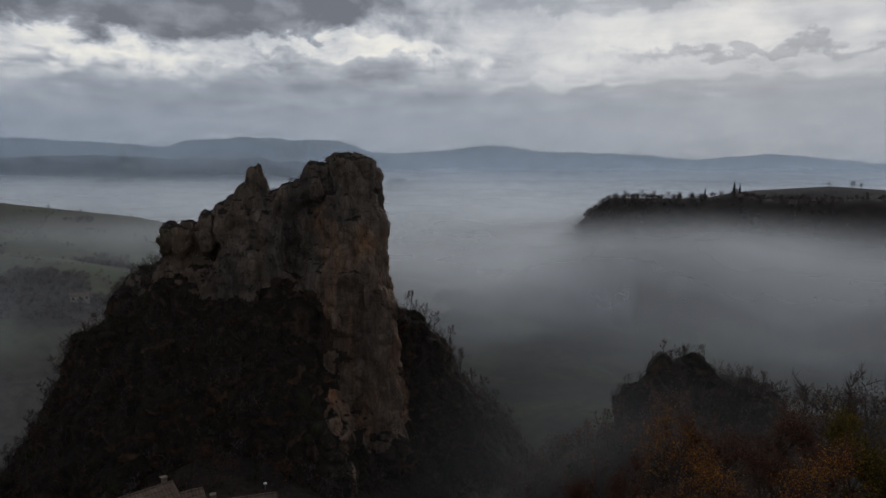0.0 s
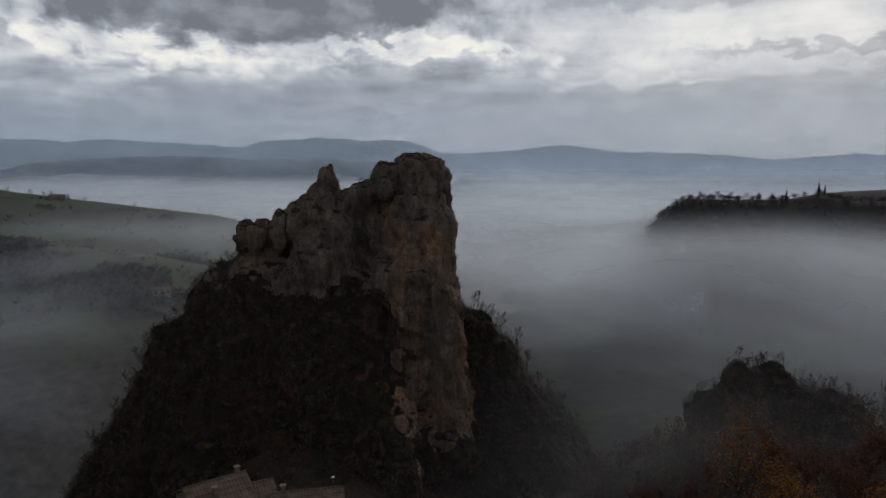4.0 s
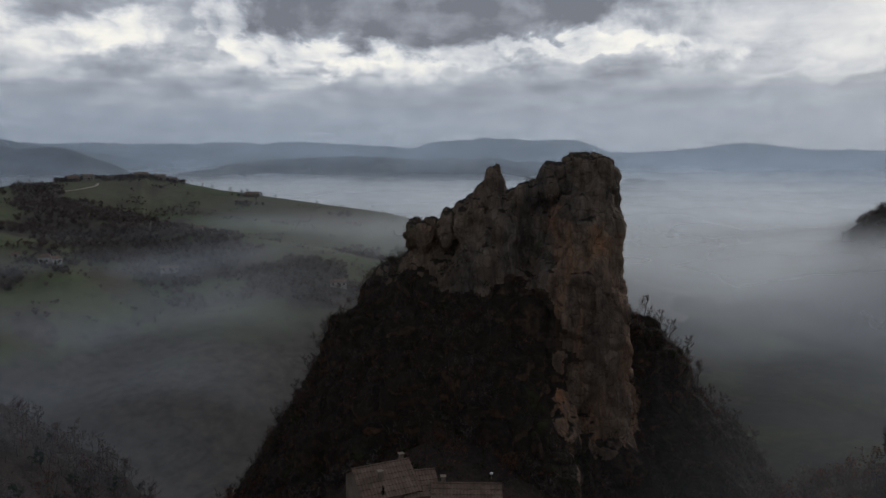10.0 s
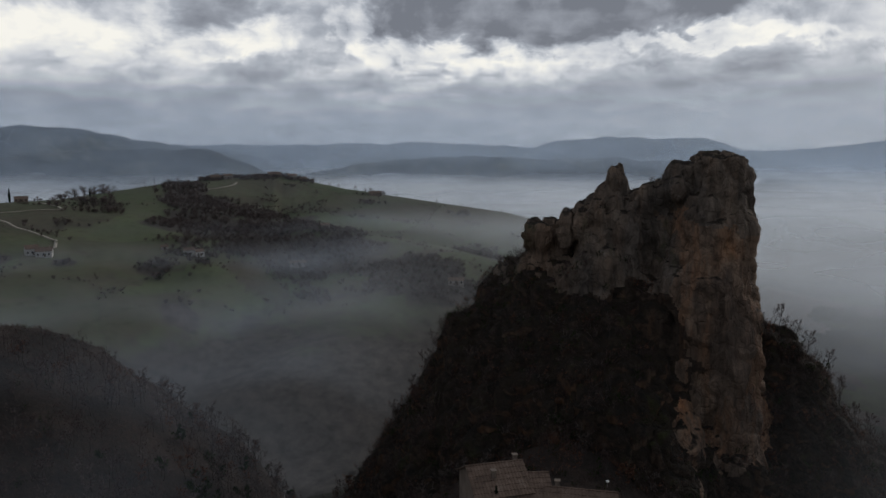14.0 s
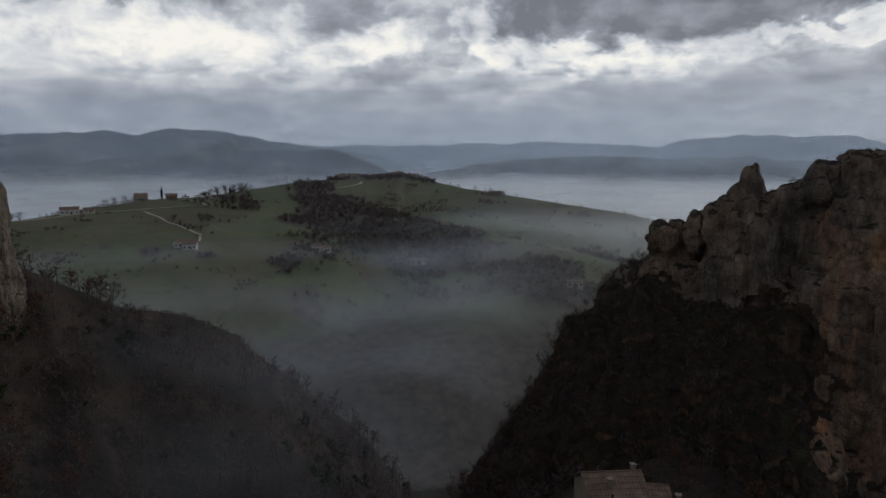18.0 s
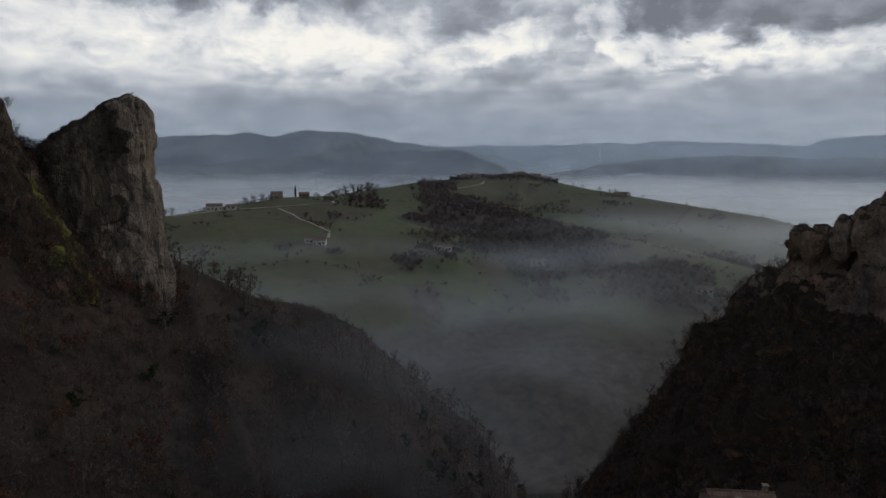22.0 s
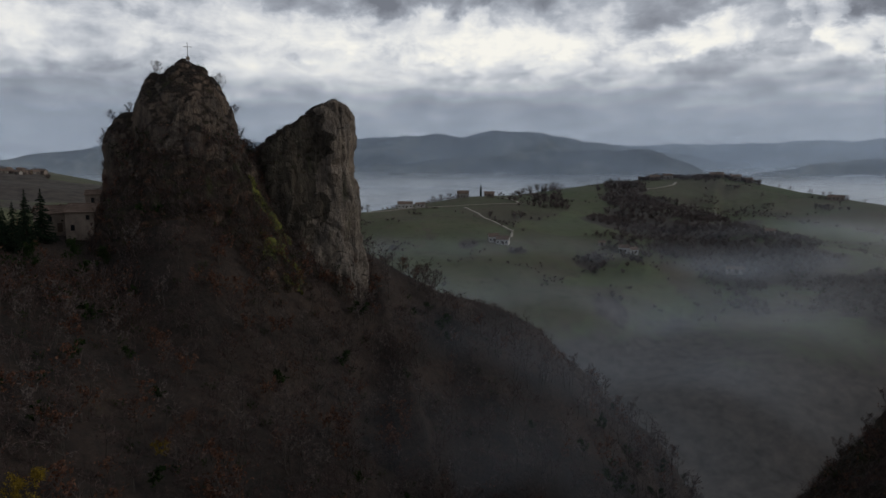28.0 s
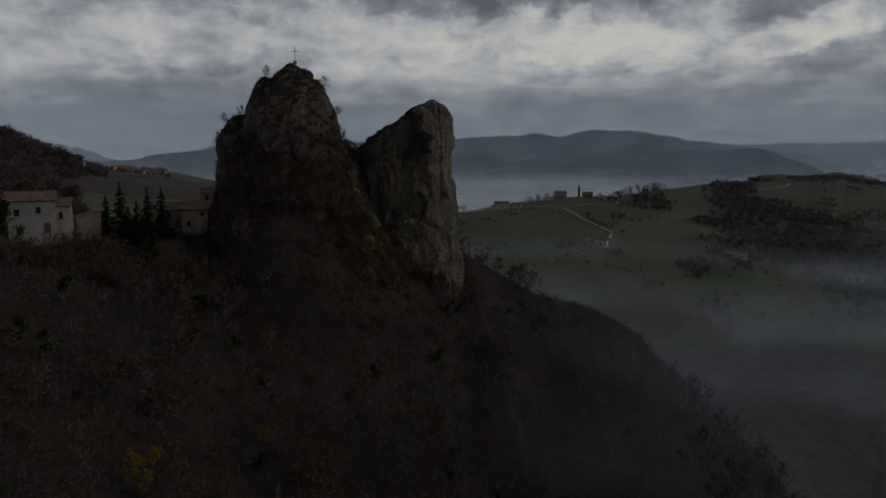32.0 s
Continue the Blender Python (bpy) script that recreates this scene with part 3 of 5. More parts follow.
def column(x, y, z, cx, cy, rx, ry, top, low, grow=0.1, lean=(0, 0), k=3.0, power=2.4, deep=None):
    """A standing pillar: radii at its top, which grow downwards; rounded top."""
    t = np.clip(top - z, 0, None)
    ax, ay = rx + grow * t, ry + (grow if deep is None else deep) * t
    ux, uy = np.abs(x - cx + lean[0] * t) / ax, np.abs(y - cy + lean[1] * t) / ay
    side = ((ux ** power + uy ** power) ** (1 / power) - 1) * np.minimum(ax, ay)
    return smax(smax(side, z - top, k), low - z, 1.0)


def ball(x, y, z, cx, cy, cz, rx, ry, rz):
    d = np.sqrt(((x - cx) / rx) ** 2 + ((y - cy) / ry) ** 2 + ((z - cz) / rz) ** 2)
    return (d - 1) * min(rx, ry, rz)


def wear(x, y, z, seed):
    """Weathering of the sandstone: hollows, upright flutes and bedding."""
    return (1.5 * fbm(x / 11, y / 11, z / 14, 3, seed) + 0.8 * fbm(x / 3.0, y / 3.0, z / 16, 3, seed + 7)
            + 0.22 * fbm(x / 14, y / 14, z / 2.2, 2, seed + 13) * np.clip((z + 34) / 20, 0.15, 1) + 0.5 - 0.6 * np.abs(fbm(x / 5, y / 5, z / 9, 2, seed + 17)))


ROCK_POINTS = {}


def finer(v, q):
    """Each quad into four."""
    edges = np.concatenate([q[:, [0, 1]], q[:, [1, 2]], q[:, [2, 3]], q[:, [3, 0]]])
    key, back = np.unique(np.sort(edges, 1), axis=0, return_inverse=True)
    e = back.reshape(4, -1).T + len(v)
    c = np.arange(len(q)) + len(v) + len(key)
    verts = np.concatenate([v, v[key].mean(1), v[q].mean(1)])
    return verts, np.concatenate([np.stack([q[:, k], e[:, k], c, e[:, k - 1]], -1) for k in range(4)])


def vertex_normals(v, q):
    n = np.cross(v[q[:, 2]] - v[q[:, 0]], v[q[:, 3]] - v[q[:, 1]])
    total = np.stack([sum(np.bincount(q[:, k], n[:, j], len(v)) for k in range(4)) for j in range(3)], -1)
    return total / (np.linalg.norm(total, axis=1, keepdims=True) + 1e-9)


def cells(x, y, z, seed):
    """Blocks of broken rock: a number from -1 to 1 for each block, and how near the next block is."""
    d1, d2, who = np.full(x.shape, 9.0), np.full(x.shape, 9.0), np.zeros(x.shape)
    xi, yi, zi = np.floor(x), np.floor(y), np.floor(z)
    for i, j, k in np.ndindex(3, 3, 3):
        cx, cy, cz = xi + i - 1, yi + j - 1, zi + k - 1
        base = (cx.astype(np.int64) * 374761393 + cy.astype(np.int64) * 668265263 + cz.astype(np.int64) * 2147483647 + seed * 974711) & 0xFFFFFFFF
        base = ((base ^ (base >> 13)) * 1274126177) & 0xFFFFFFFF
        base = ((base ^ (base >> 16)) * 2246822519) & 0xFFFFFFFF
        h = [((base >> k) & 0xFF) / 127.5 - 1.0 for k in (0, 8, 16, 24)]
        q = np.sqrt((cx + 0.5 + 0.42 * h[0] - x) ** 2 + (cy + 0.5 + 0.42 * h[1] - y) ** 2 + (cz + 0.5 + 0.42 * h[2] - z) ** 2)
        closer = q < d1
        d2 = np.where(closer, d1, np.minimum(d2, q))
        who = np.where(closer, h[3], who)
        d1 = np.minimum(d1, q)
    return who, d2 - d1


def rock(name, label, shape, az, dist, lo, hi, step, seed, stone=None, pieces=None, stones={}, blocky=1.0):
    """Local axes: x across to the right, y away from the eye, z over the eye's height."""
    def f(x, y, z):
        d = shape(x[::3, ::3, ::3], y[::3, ::3, ::3], z[::3, ::3, ::3])
        for k in range(3):
            d = np.repeat(d, 3, k)
        d = d[tuple(slice(0, n) for n in x.shape)].copy()
        m = np.abs(d) < 5.5
        x, y, z = x[m], y[m], z[m]
        wx = x + 0.9 * vnoise(x / 9, y / 9, z / 9, seed + 31)
        wy = y + 0.9 * vnoise(x / 9, y / 9, z / 9, seed + 41)
        # slender tops are worn less
        d[m] = shape(wx, wy, z) + wear(x, y, z, seed) * np.clip(0.55 - z / 60, 0.45, 1.1)
        return d
    v, q = finer(*iso_mesh(f, lo, hi, step))
    n = vertex_normals(v, q)
    x, y, z = v.T
    # joints, flutes and pits
    joint = np.clip(1 - np.abs(vnoise(x / 5.5, y / 5.5, z / 34, seed + 61)) / 0.09, 0, 1)
    bed = np.clip(1 - np.abs(vnoise(x / 26, y / 26, z / 4.2, seed + 62)) / 0.07, 0, 1) * np.clip(vnoise(x / 8, y / 8, z / 8, seed + 63) + 0.3, 0, 1)
    pits = 0.30 * fbm(x / 1.6, y / 1.6, z / 2.6, 3, seed + 64)
    who, gap = cells(x / 5.2 + 0.35 * vnoise(x / 4, y / 4, z / 4, seed + 65), y / 5.2, z / 9.0, seed + 66)
    who2, gap2 = cells(x / 2.1 + 0.3 * vnoise(x / 2, y / 2, z / 2, seed + 67), y / 2.1, z / 3.2, seed + 68)
    blocks = 0.75 - 1.1 * np.clip(gap / 0.5, 0, 1) ** 0.6 + 0.45 * who + 0.2 - 0.32 * np.clip(gap2 / 0.45, 0, 1) ** 0.6 + 0.2 * who2
    v = v - n * (0.7 * joint + 0.2 * bed + pits + blocky * blocks)[:, None]
    place = Matrix.Translation(at(az, dist)) @ pose(0, 0, 0, 0, 0, az)
    turn = np.array(place.to_3x3())
    ROCK_POINTS[label] = v @ turn.T + np.array(place.translation), vertex_normals(v, q) @ turn.T
    top = new(name)
    top.matrix_basis = place
    c = v[q].mean(1)
    c = c + 4.0 * np.stack([fbm(c[:, 0] / 5, c[:, 1] / 5, c[:, 2] / 5, 3, seed + 70 + k) for k in range(3)], -1)     # ragged seams
    which = pieces(c[:, 0], c[:, 1], c[:, 2]) if pieces else np.full(len(q), "body")
    for piece in sorted(set(which)):
        f = q[which == piece]
        used, back = np.unique(f, return_inverse=True)
        new(str(piece), mesh_from(str(piece), v[used], back.reshape(-1, 4), [stones.get(str(piece), stone or ROCK)])).parent = top
    return tagged(top, label, "rock")


def tall_stack(x, y, z):
    c = lambda *a, **k: column(x, y, z, *a, **k)
    f = smin(c(17.9, 4, 5.2, 7, 2.4, -80, grow=0.03, lean=(-0.03, 0.02), k=1.8, power=3.0), ball(x, y, z, 18.0, 4, -3.6, 5.9, 7.2, 6.4), 1.0)   # tower
    f = smin(f, c(14.6, 3, 7.7, 8, -5, -80, grow=0.035, lean=(-0.075, 0.06), k=9), 3.0)
    f = smin(f, c(9.0, 0, 3.4, 6, -16, -80, grow=0.08, lean=(-0.02, 0.05), k=7), 2.5)
    f = smin(f, c(20.7, -2, 4.0, 6, -20, -80, grow=0.07, lean=(-0.02, 0.05), k=7), 3.0)  # its lower shaft
    f = smin(f, c(9.2, 6, 2.6, 5, 0.2, -60, grow=0.10, k=2.0), 0.8)                       # left shoulder
    f = smin(f, c(6.4, 6, 2.0, 5, -3.0, -60, grow=0.12, k=1.5), 0.8)
    f = smin(f, c(1.5, 8, 3.5, 5, -4.6, -60, grow=0.12, k=1.5), 0.8)
    f = smin(f, c(-6.4, 6, 1.6, 4, -6.6, -60, grow=0.12, k=1.8), 0.6)
    f = smin(f, c(-10.8, 5, 1.9, 4, -9.2, -60, grow=0.10, k=2.0), 0.6)
    f = smin(f, c(-14.6, 6, 1.5, 4, -10.6, -60, grow=0.10, k=1.8), 0.6)
    f = smin(f, ball(x, y, z, -21.2, 5, -16.8, 5.0, 5.2, 5.8), 0.6)                       # round boulder on the left end
    f = smin(f, c(-20.8, 6, 5.0, 5, -19, -60, grow=0.34, k=3), 1.5)
    for u, v, w, ru, rw in ((-14.4, 2.5, -15.0, 3.2, 5.4), (-10.4, 2, -13.8, 2.8, 6.0), (-6.6, 1.5, -12.2, 3.2, 6.8), (2.6, 2.5, -8.0, 4.2, 4.2), (8.4, 2.5, -5.8, 3.0, 4.4), (-1.0, 1.0, -14.6, 4.4, 6.0)):
        f = smin(f, ball(x, y, z, u, v, w, ru, 4.6, rw), 0.35)                             # rounded blocks of the ridge
    f = smin(f, c(-17, 7, 4.0, 4, -15, -60, grow=0.2, k=2), 1.0)
    f = smin(f, c(-17, 14, 15, 13, -23, -82, grow=0.60, deep=0.85, k=6, lean=(0.02, 0), power=2.0), 3.0)         # broad foot
    f = smin(f, c(-4, 7, 10, 8, -20, -82, grow=0.40, deep=0.95, k=6, power=2.0), 3.0)                 # brushy slope below the ridge
    f = smin(f, c(-39, 4, 4.2, 6, -34, -82, grow=0.14, k=3), 2.0)                         # ledge on the left
    f = smin(f, c(28.6, 19, 6, 8, -36, -85, grow=0.74, k=4), 3.0)
    f = smax(f, -ball(x, y, z, 4.6, -4, -11, 2.4, 6, 8), 2.0)                             # dark hollow beside the tower
    f = smax(f, -ball(x, y, z, -3.2, -7, -24.5, 0.9, 6, 0.9), 0.3)                         # small square cave
    f = smin(f, c(-3.4, 5, 0.9, 1.6, 2.6, -30, grow=0.36, lean=(0.04, 0), k=0.6), 0.4)    # spike
    return f


def cross_stack(x, y, z):
    c = lambda *a, **k: column(x, y, z, *a, **k)
    e = lambda *a: ball(x, y, z, *a)
    f = smin(e(-20.0, 3, 6, 12.6, 11.5, 20.6), c(-19.2, 2, 1.2, 2.5, 27.6, -30, grow=0.55, k=1.5), 1.2)
    f = smin(f, e(-28.0, 3, 8, 5.6, 8.5, 16.2), 0.6)
    f = smin(f, e(-13.6, 2, 1, 6.2, 8.5, 18.5), 0.7)
    f = smin(f, e(-18.5, -5, 4, 5.0, 5, 17.0), 0.7)
    f = smin(f, e(-35.2, 4, 0, 5.8, 9, 14.6), 0.8)
    f = smin(f, c(-6, 5, 3.0, 7, 4.5, -60, grow=0.28, k=3.0), 2.0)
    f = smin(f, c(-18, 8, 16.5, 12, 2, -60, grow=0.25, deep=0.9, k=6, power=2.0), 3.0)
    return f


def slab_stack(x, y, z):
    c = lambda *a, **k: column(x, y, z, *a, **k)
    f = c(11.6, 4, 11.6, 7, 40, -70, grow=0.05, lean=(0.02, 0.02), power=2.8)
    cut = (z - 17.4) + 0.76 * np.clip(14.5 - x, 0, None) + 0.6 * np.clip(x - 20, 0, None)     # slanting roof
    f = smax(f, cut * 0.8, 1.6)
    f = smin(f, c(18.2, 0, 4.2, 6, 11, -70, grow=0.05, k=3, power=2.8), 0.6)
    f = smin(f, c(19.5, 2, 3.8, 5, -9, -70, grow=0.07, k=3), 0.8)
    return f


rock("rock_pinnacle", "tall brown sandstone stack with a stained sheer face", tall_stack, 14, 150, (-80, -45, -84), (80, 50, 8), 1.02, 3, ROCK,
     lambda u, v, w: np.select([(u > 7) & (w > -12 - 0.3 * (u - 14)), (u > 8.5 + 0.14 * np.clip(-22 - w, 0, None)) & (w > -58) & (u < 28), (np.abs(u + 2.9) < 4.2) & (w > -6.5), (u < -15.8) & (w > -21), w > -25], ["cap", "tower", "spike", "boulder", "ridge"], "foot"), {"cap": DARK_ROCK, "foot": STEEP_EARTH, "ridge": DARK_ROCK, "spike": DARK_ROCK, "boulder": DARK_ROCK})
rock("rock_pinnacle", "dark rounded sandstone stack bearing an iron cross", cross_stack, 80, 190, (-62, -36, -60), (18, 30, 33), 1.02, 51, GREY_ROCK,
     lambda u, v, w: np.select([(u < -31.5) & (w > -4), w > 3 - 0.35 * (u + 20), (np.abs(u - 1.6 - 0.24 * (-12 - w)) < 1.7) & (w > -48)], ["shoulder", "dome", "mossy_edge"], "foot"), {"foot": STEEP_EARTH, "dome": DOME_ROCK, "shoulder": DOME_ROCK, "mossy_edge": MOSSY_ROCK}, blocky=0.45)
# shaded left face painted darker, lit right flank paler, besides the lichen
rock("rock_pinnacle", "pale grey slanting sandstone slab beside the taller stack", slab_stack, 80, 190, (-8, -24, -60), (42, 30, 24), 0.75, 77, GREY_ROCK, lambda u, v, w: np.where(u > 14.5 + 0.10 * w, "flank", "face"), {"face": LICHEN_SHADE_ROCK}, blocky=0.5)


def crag(x, y, z):
    c = lambda *a, **k: column(x, y, z, *a, **k)
    f = c(2, 8, 5, 9, -35, -74, grow=0.14, k=3)
    f = smin(f, c(-3.5, 6, 3.5, 7, -40, -74, grow=0.08, k=2.5), 1.2)
    return smin(f, c(10, 12, 8, 10, -38, -70, grow=0.5, k=4), 3.0)


rock("rock_crag", "low dark crag rising out of bare trees", crag, -18.5, 118, (-22, -18, -72), (42, 40, -24), 1.1, 91, STEEP_EARTH, lambda u, v, w: np.where(w > -47, "crown", "foot"))


# ---------------------------------------------------------------- mist
def mist_material(name, wisps=0.22, scale=0.006):
    """Water haze: it scatters light and lets the rest through, by the thickness stored on its mesh; dry haze is bluer than mist."""
    def build(n):
        pos = n.add("ShaderNodeNewGeometry").outputs["Position"]
        thick, dry = n.add("ShaderNodeAttribute"), n.add("ShaderNodeAttribute")
        thick.attribute_name, dry.attribute_name = "thickness", "dryness"
        w = n.remap(n.noise(n.scaled(pos, (1, 1, 3.0)), scale, 5, 0.5, 0.8), 0.32, 0.68, 1.0 - wisps, 1.0 + wisps, True)
        depth = n.math("MULTIPLY", thick.outputs["Fac"], w)
        a = n.math("SUBTRACT", 1.0, n.math("EXPONENT", n.math("MULTIPLY", depth, -1.0)))
        tone = n.mix(dry.outputs["Fac"], c4(MIST_TONE), c4(HAZE_TONE))
        # droplets take light from the whole sky: from above on this side, and from above on the far side
        out = n.add("ShaderNodeNewGeometry").outputs["Normal"]
        near, far = (n.add("ShaderNodeVectorMath", {0: n.add("ShaderNodeVectorMath", {0: out, 1: (0, 0, up)}, operation="ADD").outputs[0]}, operation="NORMALIZE").outputs[0] for up in (0.8, -0.8))
        white = n.add("ShaderNodeBsdfDiffuse", {"Color": tone, "Normal": near}).outputs[0]
        white = n.add("ShaderNodeMixShader", {0: 0.5, 1: white, 2: n.add("ShaderNodeBsdfTranslucent", {"Color": tone, "Normal": far}).outputs[0]}).outputs[0]
        return n.add("ShaderNodeMixShader", {0: a, 1: n.add("ShaderNodeBsdfTransparent").outputs[0], 2: white}).outputs[0]
    return material(name, build)


def bump2(x, y, az, d, size):
    p = at(az, d)
    return np.exp(-((x - p.x) ** 2 + (y - p.y) ** 2) / (2 * size * size))


def smooth(v, a, b):
    t = np.clip((v - a) / (b - a), 0, 1)
    return t * t * (3 - 2 * t)


MIST_TONE, HAZE_TONE = (0.92, 0.96, 1.0), (0.70, 0.83, 1.0)


def mist_density(x, y, z):
    """Mist and dry haze for each metre of air, at heights over the eye, and how blue the mist looks."""
    r = np.hypot(x, y)
    az = np.degrees(np.arctan2(-x, y))
    # the valley on the left lies clearer, and its mist lower
    bowl = smooth(az, 28, 46) * smooth(r, 1150, 800)
    far = smooth(r, 700, 3200)
    top = -45 - 18 * bowl + 8 * far + 9 * fbm(x / 330, y / 330, 0 * x, 3, 61)
    body = smooth(z, top + 14 + 26 * far, top - 30 - 20 * far)
    rho = 0.00145 * (1 + 1.9 * bowl + 0.8 * bump2(x, y, -20, 650, 120) - 0.75 * bump2(x, y, 28, 340, 120)) * (0.06 * smooth(r, 140, 240) + 0.94 * smooth(r, 220, 580)) + 0.0005 * smooth(r, 900, 1600)
    # a slightly denser skin where the mist ends
    rho = rho * (1 + 0.7 * np.exp(-((z - top + 16) / 14) ** 2) * (1 - bowl) * (1 - far))
    mist = rho * body * np.clip(1 + 0.5 * fbm(x / 170, y / 170, z / 45, 3, 65) + 0.25 * fbm(x / 50, y / 50, z / 18, 2, 66), 0.2, 2)
    # tatters drifting over the foot of the twin stacks and past the low crag
    mist = mist + 0.0036 * bump2(x, y, 63, 172, 26) * smooth(z, -30, -72) + 0.0040 * bump2(x, y, -23, 104, 19) * smooth(z, -22, -50)
    dry = 0.00047 * smooth(r, 300, 2600) * np.exp(-np.clip(z, 0, None) / 330)
    return mist, dry, 0.6 * bowl


MIST = mist_material("mist")


def mist_shell(r, depth, seed):
    """One bank of misty air, upright and bent round the valley: it holds the mist of a slice of that depth."""
    az = np.radians(np.arange(-62, 132.1, 0.8))
    zs = np.concatenate([np.linspace(-178, -20, 46), np.linspace(-8, 60 + 0.11 * r, 14)])
    A, Z = np.meshgrid(az, zs, indexing="ij")
    rr = r * (1 + 0.05 * fbm(np.degrees(A) / 14, Z / 120, 0 * A, 2, seed))
    x, y = -np.sin(A) * rr, np.cos(A) * rr
    mist, dry, blue = (sum(parts) / 3 for parts in zip(*(mist_density(x * k, y * k, Z) for k in (1 - 0.3 * depth / r, 1.0, 1 + 0.3 * depth / r))))
    edge = smooth(np.degrees(A), -62, -52) * smooth(np.degrees(A), 132, 122) * smooth(Z, zs[-1], zs[-1] - 0.5 * (60 + 0.11 * r))
    tau = (mist + dry) * depth * np.sqrt(1 + (Z / rr) ** 2) * edge
    # it thins out where it meets the land
    tau = tau * smooth(Z - land(x, y)[0], 0, 10 + 0.06 * depth + 0.006 * r)
    idx = np.arange(A.size).reshape(A.shape)
    faces = np.stack([idx[:-1, :-1], idx[1:, :-1], idx[1:, 1:], idx[:-1, 1:]], -1).reshape(-1, 4)
    faces = faces[tau.ravel()[faces].max(1) > 0.0015]
    if not len(faces):
        return
    me = mesh_from("mist_bank", np.stack([x, y, EYE + Z], -1).reshape(-1, 3), faces, [MIST])
    for name, values in (("thickness", tau), ("dryness", np.clip(dry / (mist + dry + 1e-9) + blue, 0, 1))):
        layer = me.attributes.new(name, "FLOAT", "POINT")
        layer.data.foreach_set("value", np.asarray(values, np.float32).ravel())
    tagged(new("mist_bank", me), "grey mist and pale haze hanging over the valley", "mist", kind="stuff")


SHELLS = [95, 135, 180, 235, 300, 370, 450, 540, 640, 750, 880, 1040, 1240, 1500, 1850, 2250, 2700, 3150, 3700, 4150]
for i, r in enumerate(SHELLS):
    before, after = SHELLS[max(i - 1, 0)], SHELLS[min(i + 1, len(SHELLS) - 1)]
    mist_shell(r, (after - before) / 2 if 0 < i < len(SHELLS) - 1 else (40 if i == 0 else 500), 70 + i)


# ---------------------------------------------------------------- plants
def leaf_material(name, *stops, rough=0.7):
    """Leaves or twigs that differ one by one."""
    def build(n):
        geo = n.add("ShaderNodeNewGeometry")
        f = n.math("ADD", n.math("MULTIPLY", geo.outputs["Random Per Island"], 0.7), n.math("MULTIPLY", n.noise(geo.outputs["Position"], 0.12, 4), 0.4))
        col = n.ramp(f, *stops)
        a = n.add("ShaderNodeBsdfDiffuse", {"Color": col, "Roughness": rough}).outputs[0]
        b = n.add("ShaderNodeBsdfTranslucent", {"Color": col}).outputs[0]
        return n.add("ShaderNodeMixShader", {0: 0.25, 1: a, 2: b}).outputs[0]
    return material(name, build)


BARK = plain("bark", (0.040, 0.033, 0.028), 0.4, 2.0, 0.95)
TWIG = leaf_material("twigs", (0.1, (0.025, 0.020, 0.019)), (0.5, (0.059, 0.042, 0.038)), (0.9, (0.108, 0.080, 0.072)))
PALE_TWIG = leaf_material("pale_twigs", (0.1, (0.045, 0.037, 0.034)), (0.9, (0.15, 0.122, 0.112)))
RUST = leaf_material("rusty_leaves", (0.1, (0.032, 0.015, 0.011)), (0.5, (0.085, 0.040, 0.026)), (0.9, (0.16, 0.085, 0.055)))
ORANGE = leaf_material("orange_leaves", (0.1, (0.085, 0.036, 0.014)), (0.5, (0.22, 0.088, 0.022)), (0.9, (0.38, 0.18, 0.040)))
YELLOW = leaf_material("yellow_leaves", (0.1, (0.075, 0.052, 0.012)), (0.6, (0.18, 0.125, 0.018)), (0.9, (0.28, 0.20, 0.03)))
OLIVE = leaf_material("olive_leaves", (0.1, (0.030, 0.030, 0.010)), (0.6, (0.085, 0.065, 0.016)), (0.9, (0.16, 0.10, 0.02)))
IVY = leaf_material("evergreen_leaves", (0.1, (0.008, 0.013, 0.006)), (0.6, (0.018, 0.030, 0.011)), (0.9, (0.035, 0.055, 0.018)))
NEEDLE = leaf_material("needles", (0.1, (0.006, 0.010, 0.007)), (0.6, (0.013, 0.022, 0.014)), (0.9, (0.025, 0.038, 0.022)))
PLANT_MATS = [BARK, TWIG, PALE_TWIG, RUST, ORANGE, YELLOW, OLIVE, IVY, NEEDLE]
BARK_, TWIG_, PALE_, RUST_, ORANGE_, YELLOW_, OLIVE_, IVY_, NEEDLE_ = range(9)


class Soup:
    """Triangles gathered in arrays, with a material number each."""

    def __init__(self):
        self.v, self.f, self.m, self.n = [], [], [], 0

    def put(self, v, f, m):
        self.v.append(np.asarray(v, float))
        self.f.append(np.asarray(f, int) + self.n)
        self.m.append(np.full(len(f), m))
        self.n += len(v)

    def done(self):
        return np.concatenate(self.v), np.concatenate(self.f), np.concatenate(self.m)


def sides_of(d):
    d = d / (np.linalg.norm(d) + 1e-9)
    a = np.cross(d, (0.3, 0.2, 1.0) if abs(d[2]) < 0.9 else (1.0, 0.1, 0.0))
    a /= np.linalg.norm(a)
    return a, np.cross(d, a)


def limb(s, p, q, r0, r1, m, k=4):
    a, b = sides_of(q - p)
    t = np.arange(k) * 2 * np.pi / k
    ring = np.cos(t)[:, None] * a + np.sin(t)[:, None] * b
    i = np.arange(k)
    j = (i + 1) % k
    s.put(np.concatenate([p + ring * r0, q + ring * r1]), np.concatenate([np.stack([i, j, j + k], -1), np.stack([i, j + k, i + k], -1)]), m)


